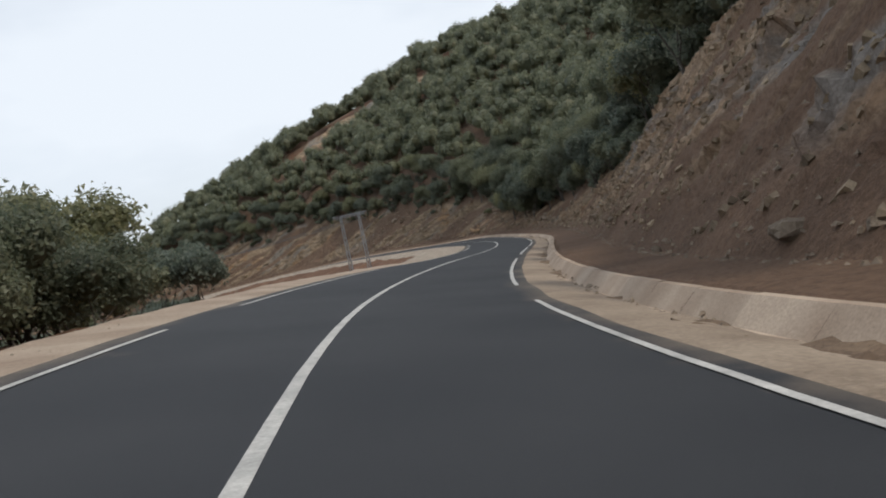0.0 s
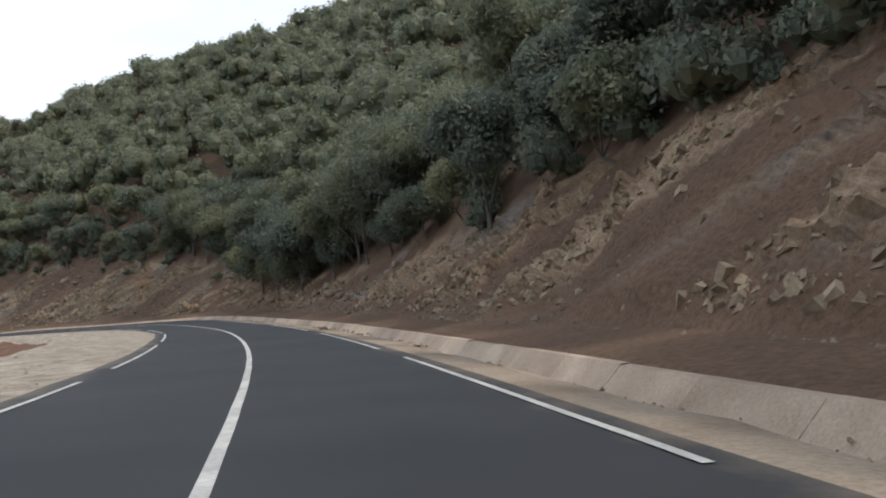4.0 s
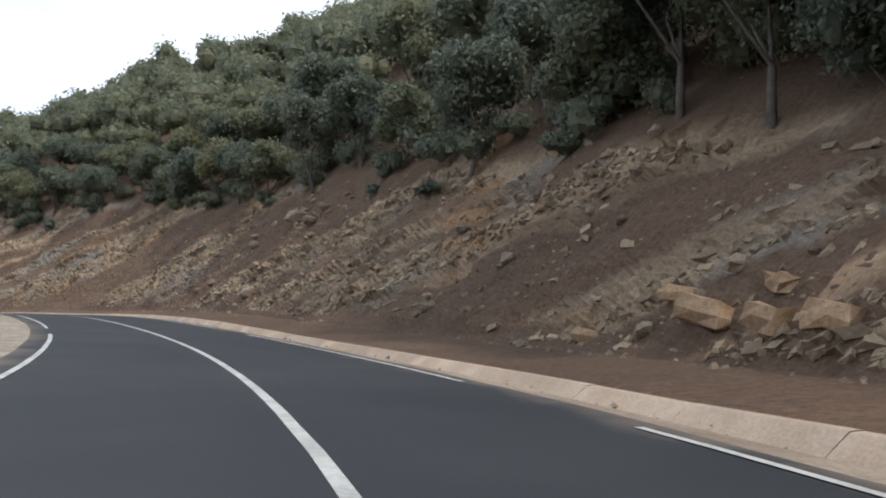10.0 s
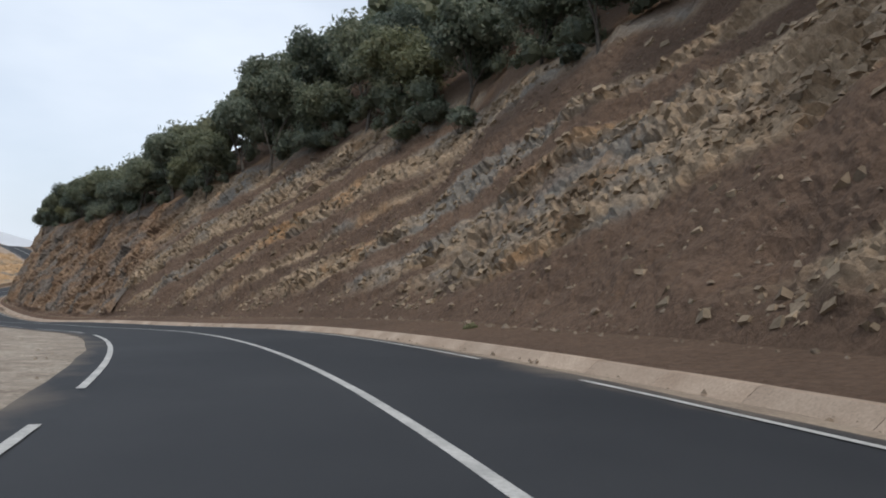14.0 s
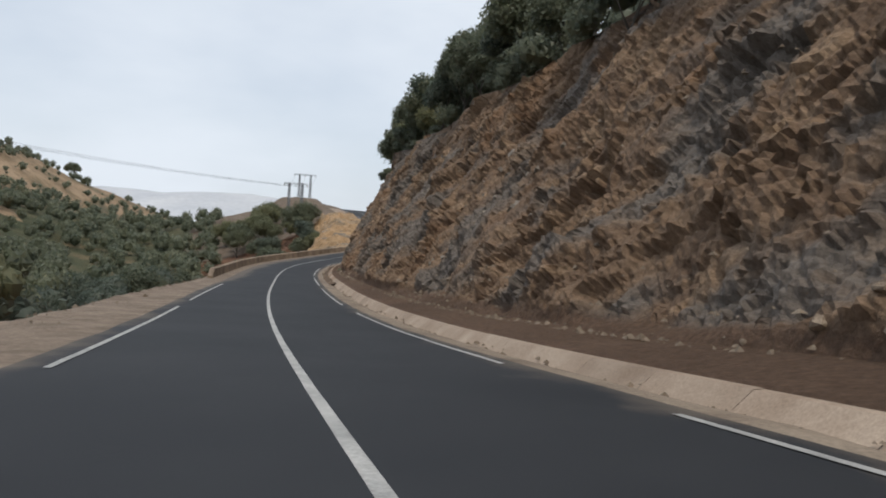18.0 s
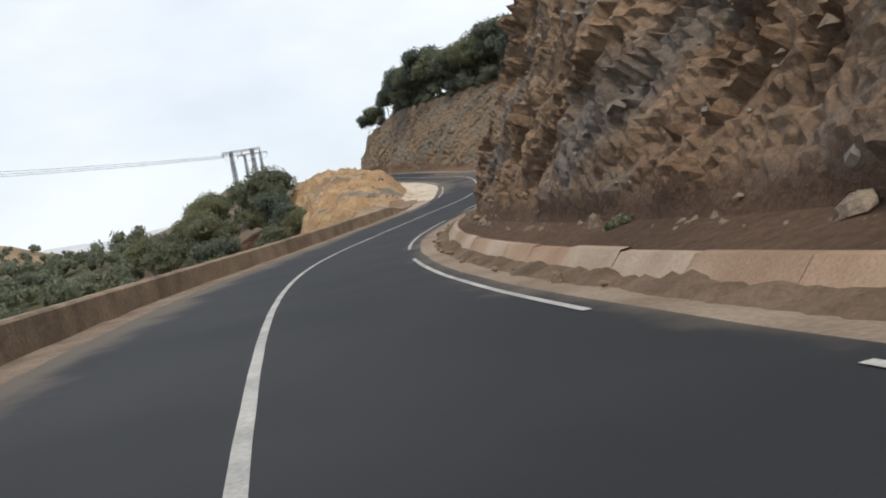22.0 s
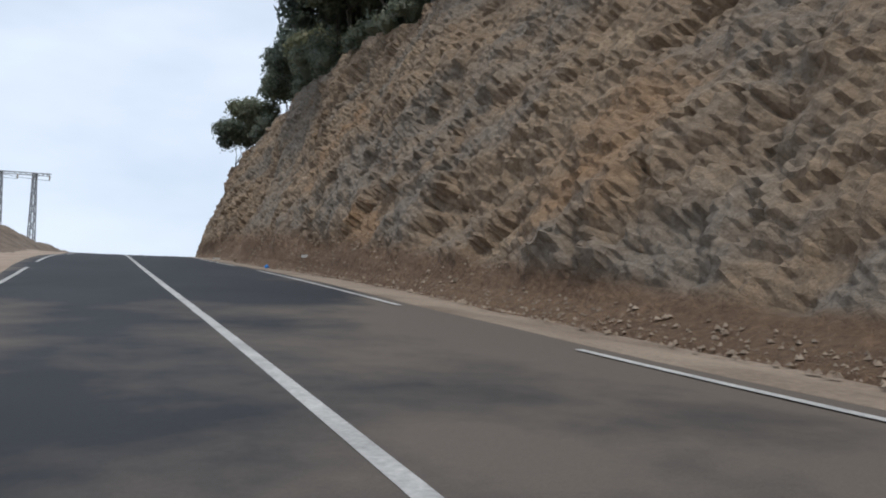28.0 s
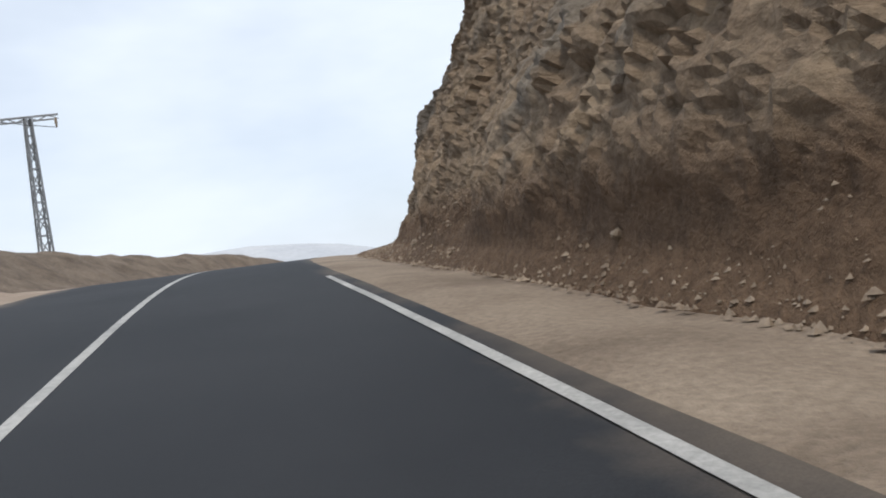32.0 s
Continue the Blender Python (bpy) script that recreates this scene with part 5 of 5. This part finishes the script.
for s, v, size, turn in ((208.2, 8.3, (1.35, 0.8, 0.62), 8), (206.6, 8.15, (1.0, 0.8, 0.55), -6), (205.3, 8.1, (0.95, 0.7, 0.6), 12), (209.3, 8.7, (0.8, 0.6, 0.45), 30), (211.5, 8.0, (0.9, 0.6, 0.4), 20), (207.2, 8.9, (0.9, 0.6, 0.4), -20)):
    # squared blocks of a rock bed
    g = np.random.default_rng(int(s * 10))
    k = np.array([(x, y, z) for z in (-0.5, 0.0, 0.5) for x, y in ((-0.5, -0.5), (0, -0.54), (0.5, -0.5), (0.53, 0), (0.5, 0.5), (0, 0.53), (-0.5, 0.5), (-0.54, 0))])
    k = k * (1 - 0.12 * (np.abs(k[:, 2:]) > 0.4)) * np.array(size) * 0.85 + g.normal(size=k.shape) * 0.035
    f = [[8 * r + i, 8 * r + (i + 1) % 8, 8 * r + 8 + (i + 1) % 8, 8 * r + 8 + i] for r in range(2) for i in range(8)] + [[16, 17, 18, 23], [18, 19, 22, 23], [19, 20, 21, 22], [7, 2, 1, 0], [7, 6, 3, 2], [6, 5, 4, 3]]
    ob = part("boulder", k, np.array(f), M_boulder)
    p = ground_at(s, v)
    way = frame_at(np.array([s]))[2][0]
    ob.matrix_basis = pose(p[0], p[1], p[2] + 0.05, 6, -10, math.degrees(math.atan2(way[1], way[0])) + turn)
    tagged(ob, "squared ochre rock block sticking out of the bank", "boulder", "rock bed blocks")
for s, v, k in ((186.7, 4.35, 0.16), (187.0, 4.6, 0.22), (187.2, 4.8, 0.26), (186.8, 4.95, 0.3), (187.3, 4.45, 0.14), (186.5, 4.75, 0.18)):
    stone(s, v, k, 0.04, "brown stone lying on the concrete shoulder", "shoulder stones")
for s, v, k in ((526.2, 4.5, 0.22), (525.2, 4.55, 0.2), (527.5, 4.6, 0.28), (523.8, 4.7, 0.18), (521.0, 4.8, 0.3)):
    stone(s, v, k, 0.03)
stone(172.0, 8.8, 0.9, 0.1)
for i in range(150):
    s = 62 + rng.random() * 490
    stone(s, float(lerp_table(CUT, s, 1)) - 0.25 + 1.0 * rng.random(), 0.14 + 0.3 * rng.random() ** 2)
for i in range(26):
    stone(456 + rng.random() * 34, -5.8 - 6 * rng.random(), 0.2 + 0.4 * rng.random() ** 2, 0.0, "grey stone on the ochre mound", "mound stones")
for i in range(60):
    s = 186 + rng.random() * 66
    t = rng.random()
    stone(s, float(lerp_table(CUT, s, 1)) + 0.5 + t * (crest(s) - float(lerp_table(CUT, s, 1))), 0.3 + 0.5 * rng.random() ** 2, 0.04, "pale tabular stone sticking out of the earth", "slope stones")


def rubble(name, s, v, size, label, mat=M_stone):
    """Small stones in one mesh."""
    p = at_road(s, v, ground_height(s, v))
    base = np.array([(1, 0, -0.2), (0.2, 0.9, -0.2), (-0.9, 0.3, -0.2), (-0.3, -0.9, -0.2), (0.3, 0.1, 0.6), (-0.3, -0.1, 0.45)])
    tri = np.array([(0, 1, 4), (1, 2, 5), (1, 5, 4), (2, 3, 5), (3, 0, 4), (3, 4, 5)])
    n = len(p)
    a = rng.random(n) * 2 * math.pi
    ca, sa = np.cos(a), np.sin(a)
    q = base[None] * (1 + 0.35 * rng.normal(size=(n, 6, 3))) * size[:, None, None]
    x, y = q[..., 0] * ca[:, None] - q[..., 1] * sa[:, None], q[..., 0] * sa[:, None] + q[..., 1] * ca[:, None]
    verts = np.stack([x + p[:, None, 0], y + p[:, None, 1], q[..., 2] + p[:, None, 2]], -1).reshape(-1, 3)
    faces = (tri[None] + 6 * np.arange(n)[:, None, None]).reshape(-1, 3)
    return tagged(part(name, verts, faces, mat), label, "rubble", kind="stuff")


n = 9000
rs = 62 + rng.random(n) * 495
rt, rc = lerp_table(CUT, rs, 1), lerp_table(CUT, rs, 2)
rubble("slope_rubble", rs, rt - 0.35 + rng.random(n) ** 2.2 * (rc - rt) * 0.9, (0.03 + 0.1 * rng.random(n) ** 3) * np.where(rs > 440, 0.35, 1.0), "small broken stones at the foot of the cuttings")
n = 5200
rs = 478 + rng.random(n) * 78
rubble("foot_rubble", rs, 4.75 + 0.75 * rng.random(n) ** 1.4, 0.012 + 0.05 * rng.random(n) ** 3, "small broken stones and leaves along the cliff foot")
n = 14000
rs = np.where(rng.random(n) < 0.7, 190 + rng.random(n) * 125, 66 + rng.random(n) * 124)
rubble("shoulder_gravel", rs, -3.6 - 5.0 * rng.random(n) ** 1.5, 0.018 + 0.05 * rng.random(n) ** 3, "pale loose gravel on the outer shoulder", M_gravel)
n = 2500
rs = 320 + rng.random(n) * 170
rubble("verge_rubble", rs, -4.6 - 4.0 * rng.random(n), 0.03 + 0.1 * rng.random(n) ** 3, "loose stones along the valley verge")
n = 1500
rs = 70 + rng.random(n) * 370
rubble("ditch_rubble", rs, lerp_table(LINING, rs, 1) - 0.25 + 0.3 * rng.random(n), 0.02 + 0.07 * rng.random(n) ** 2, "stones and earth lying in the ditch")

def rock_blocks(name, cut, s0, s1, count, lo, hi, label, mat, bed=0.32, least=0.0, most_u=1.0):
    """Angular blocks sticking out of a cutting along its beds, in one mesh."""
    a0, _, step, vs, ps, earth, shelf, nrm = SURFACE[cut]
    i = rng.integers(int((s0 - a0) / step), int((s1 - a0) / step), count * 6)
    j = rng.integers(8, 5 + int((vs.shape[1] - 16) * most_u), count * 6)
    good = (shelf[i, j] > least) | (rng.random(len(i)) < 0.07)
    i, j = i[good][:count], j[good][:count]
    n = len(i)
    p, nn = ps[i, j], nrm[i, j]
    _, r, d = frame_at(a0 + i * step)
    x = d - np.stack([0 * bed * i, 0 * i, bed + 0 * i], -1) + 0.25 * rng.normal(size=(n, 3))
    x /= np.linalg.norm(x, axis=1, keepdims=True)
    nn = nn + 0.3 * rng.normal(size=(n, 3))
    y = np.cross(nn, x)
    y /= np.linalg.norm(y, axis=1, keepdims=True)
    z = np.cross(x, y)
    size = (lo + (hi - lo) * rng.random(n) ** 3)[:, None, None]
    c = np.array([(a, b, e) for e in (-1, 1) for a, b in ((-1, -1), (1, -1), (1, 1), (-1, 1))]) * np.array([0.75, 0.42, 0.42])
    p = p - nn * size[:, 0] * 0.16
    q = c[None] * (1 + 0.3 * rng.normal(size=(n, 8, 3)).clip(-1.5, 1.5)) * (1 + 0.4 * rng.random((n, 1, 3))) * size
    w = p[:, None] + q[..., :1] * x[:, None] + q[..., 1:2] * y[:, None] + q[..., 2:] * z[:, None]
    f = np.array([[0, 1, 5, 4], [1, 2, 6, 5], [2, 3, 7, 6], [3, 0, 4, 7], [4, 5, 6, 7], [3, 2, 1, 0]])
    ob = part(name, w.reshape(-1, 3), (f[None] + 8 * np.arange(n)[:, None, None]).reshape(-1, 4), mat)
    return tagged(ob, label, "rock blocks", kind="stuff")


rock_blocks("rock_blocks", 0, 62, 150, 5200, 0.03, 0.2, "tan broken blocks in diagonal rows on the cutting", M_block, 0.6, 0.05)
rock_blocks("rock_blocks", 0, 140, 205, 2200, 0.03, 0.22, "pale stones scattered over the red earth bank", M_block, 0.4, 0.0)
rock_blocks("rock_blocks", 1, 204, 250, 5200, 0.035, 0.21, "pale and ochre blocks broken out of the rock beds", M_block, 0.32, 0.02)
rock_blocks("rock_blocks", 1, 226, 262, 2600, 0.03, 0.13, "grey broken rock low on the cutting", M_block_grey, 0.32, -0.3, 0.5)
rock_blocks("rock_blocks", 1, 250, 330, 6400, 0.04, 0.2, "rows of tan blocks along tilted rock beds", M_block, 0.32, 0.1)
rock_blocks("rock_blocks", 2, 350, 446, 450, 0.05, 0.2, "loose angular blocks on the brown cliff", M_block_grey, 0.3, -0.2, 0.8)
rock_blocks("rock_blocks", 3, 447, 474, 700, 0.04, 0.13, "tan and ochre blocks in the recess of the cliff", M_block, 0.35, -0.3)

# earth and rubble slid over the ditch lining
for e0, e1, amount, wide in ((384, 441, 0.78, 1.0), (62, 112, -0.15, 1.3), (136, 182, -0.3, 0.9)):
    es = np.arange(e0, e1, 0.22)
    swing = 0.75 if amount > 0 else 0.9
    heap = np.array([amount + swing * noise.noise((a * 0.38, 4.0, 0.0)) + 0.3 * noise.noise((a * 1.3, 9.0, 0.0)) for a in es.tolist()]).clip(0.0, 1.6)[:, None]
    e_foot = lerp_table(LINING, es, 1)[:, None]
    e_v = e_foot + np.array([-0.62, -0.45, -0.28, -0.1, 0.06, 0.2])[None] * wide * (0.6 + 0.4 * heap) + 0.02 * rng.normal(size=(len(es), 6))
    e_h = np.array([-0.12, -0.04, 0.06, 0.14, 0.21, 0.12])[None] * heap + 0.025 * rng.normal(size=(len(es), 6)) - 0.07 - 0.06 * (heap == 0)
    heaps = strip("ditch_earth", es, e_v, e_h, M_earth, None, True)
    tagged(heaps, "brown earth and rubble slid over the ditch lining", "earth", kind="structure")

g = np.random.default_rng(8)
for i in range(26):
    a = 394 + 47 * g.random()
    stone(a, float(lerp_table(LINING, a, 1)) - 0.42 + 0.3 * g.random(), 0.12 + 0.16 * g.random() ** 2, 0.1, "pale stone lying in the earth of the ditch", "ditch stones")

# ---- litter ----
g = np.random.default_rng(5)
v, f = core_ball(np.zeros(3), 0.14, g)
v = v * np.array([1, 0.6, 0.5]) + g.normal(size=v.shape) * 0.026
bag = part("plastic_bag", v, f, M_blue)
bag.location = (-196.62, 257.74, -7.77)
tagged(bag, "crumpled bright blue plastic bag at the roadside", "bag")
for s, v, k, turn in ((523.4, 4.2, 1.0, 1.3), (507.2, 5.1, 0.7, 0.4), (525.9, 4.45, 0.4, 2.0)):
    pc = ground_at(s, v)
    carton = part("carton", *box((-0.17 * k, 0, 0.06 * k), (0.17 * k, 0, 0.06 * k), 0.13 * k), M_paint)
    carton.location = (pc[0], pc[1], pc[2] + 0.02)
    carton.rotation_euler = (0.06, 0, turn)
    tagged(carton, "crushed white carton lying by the stones", "litter", "litter")

# the models of the trees stay out of sight below the ground: remove them
for m in oaks + shrubs + tall + low_oaks:
    for o in list(m.children_recursive) + [m]:
        bpy.data.objects.remove(o)
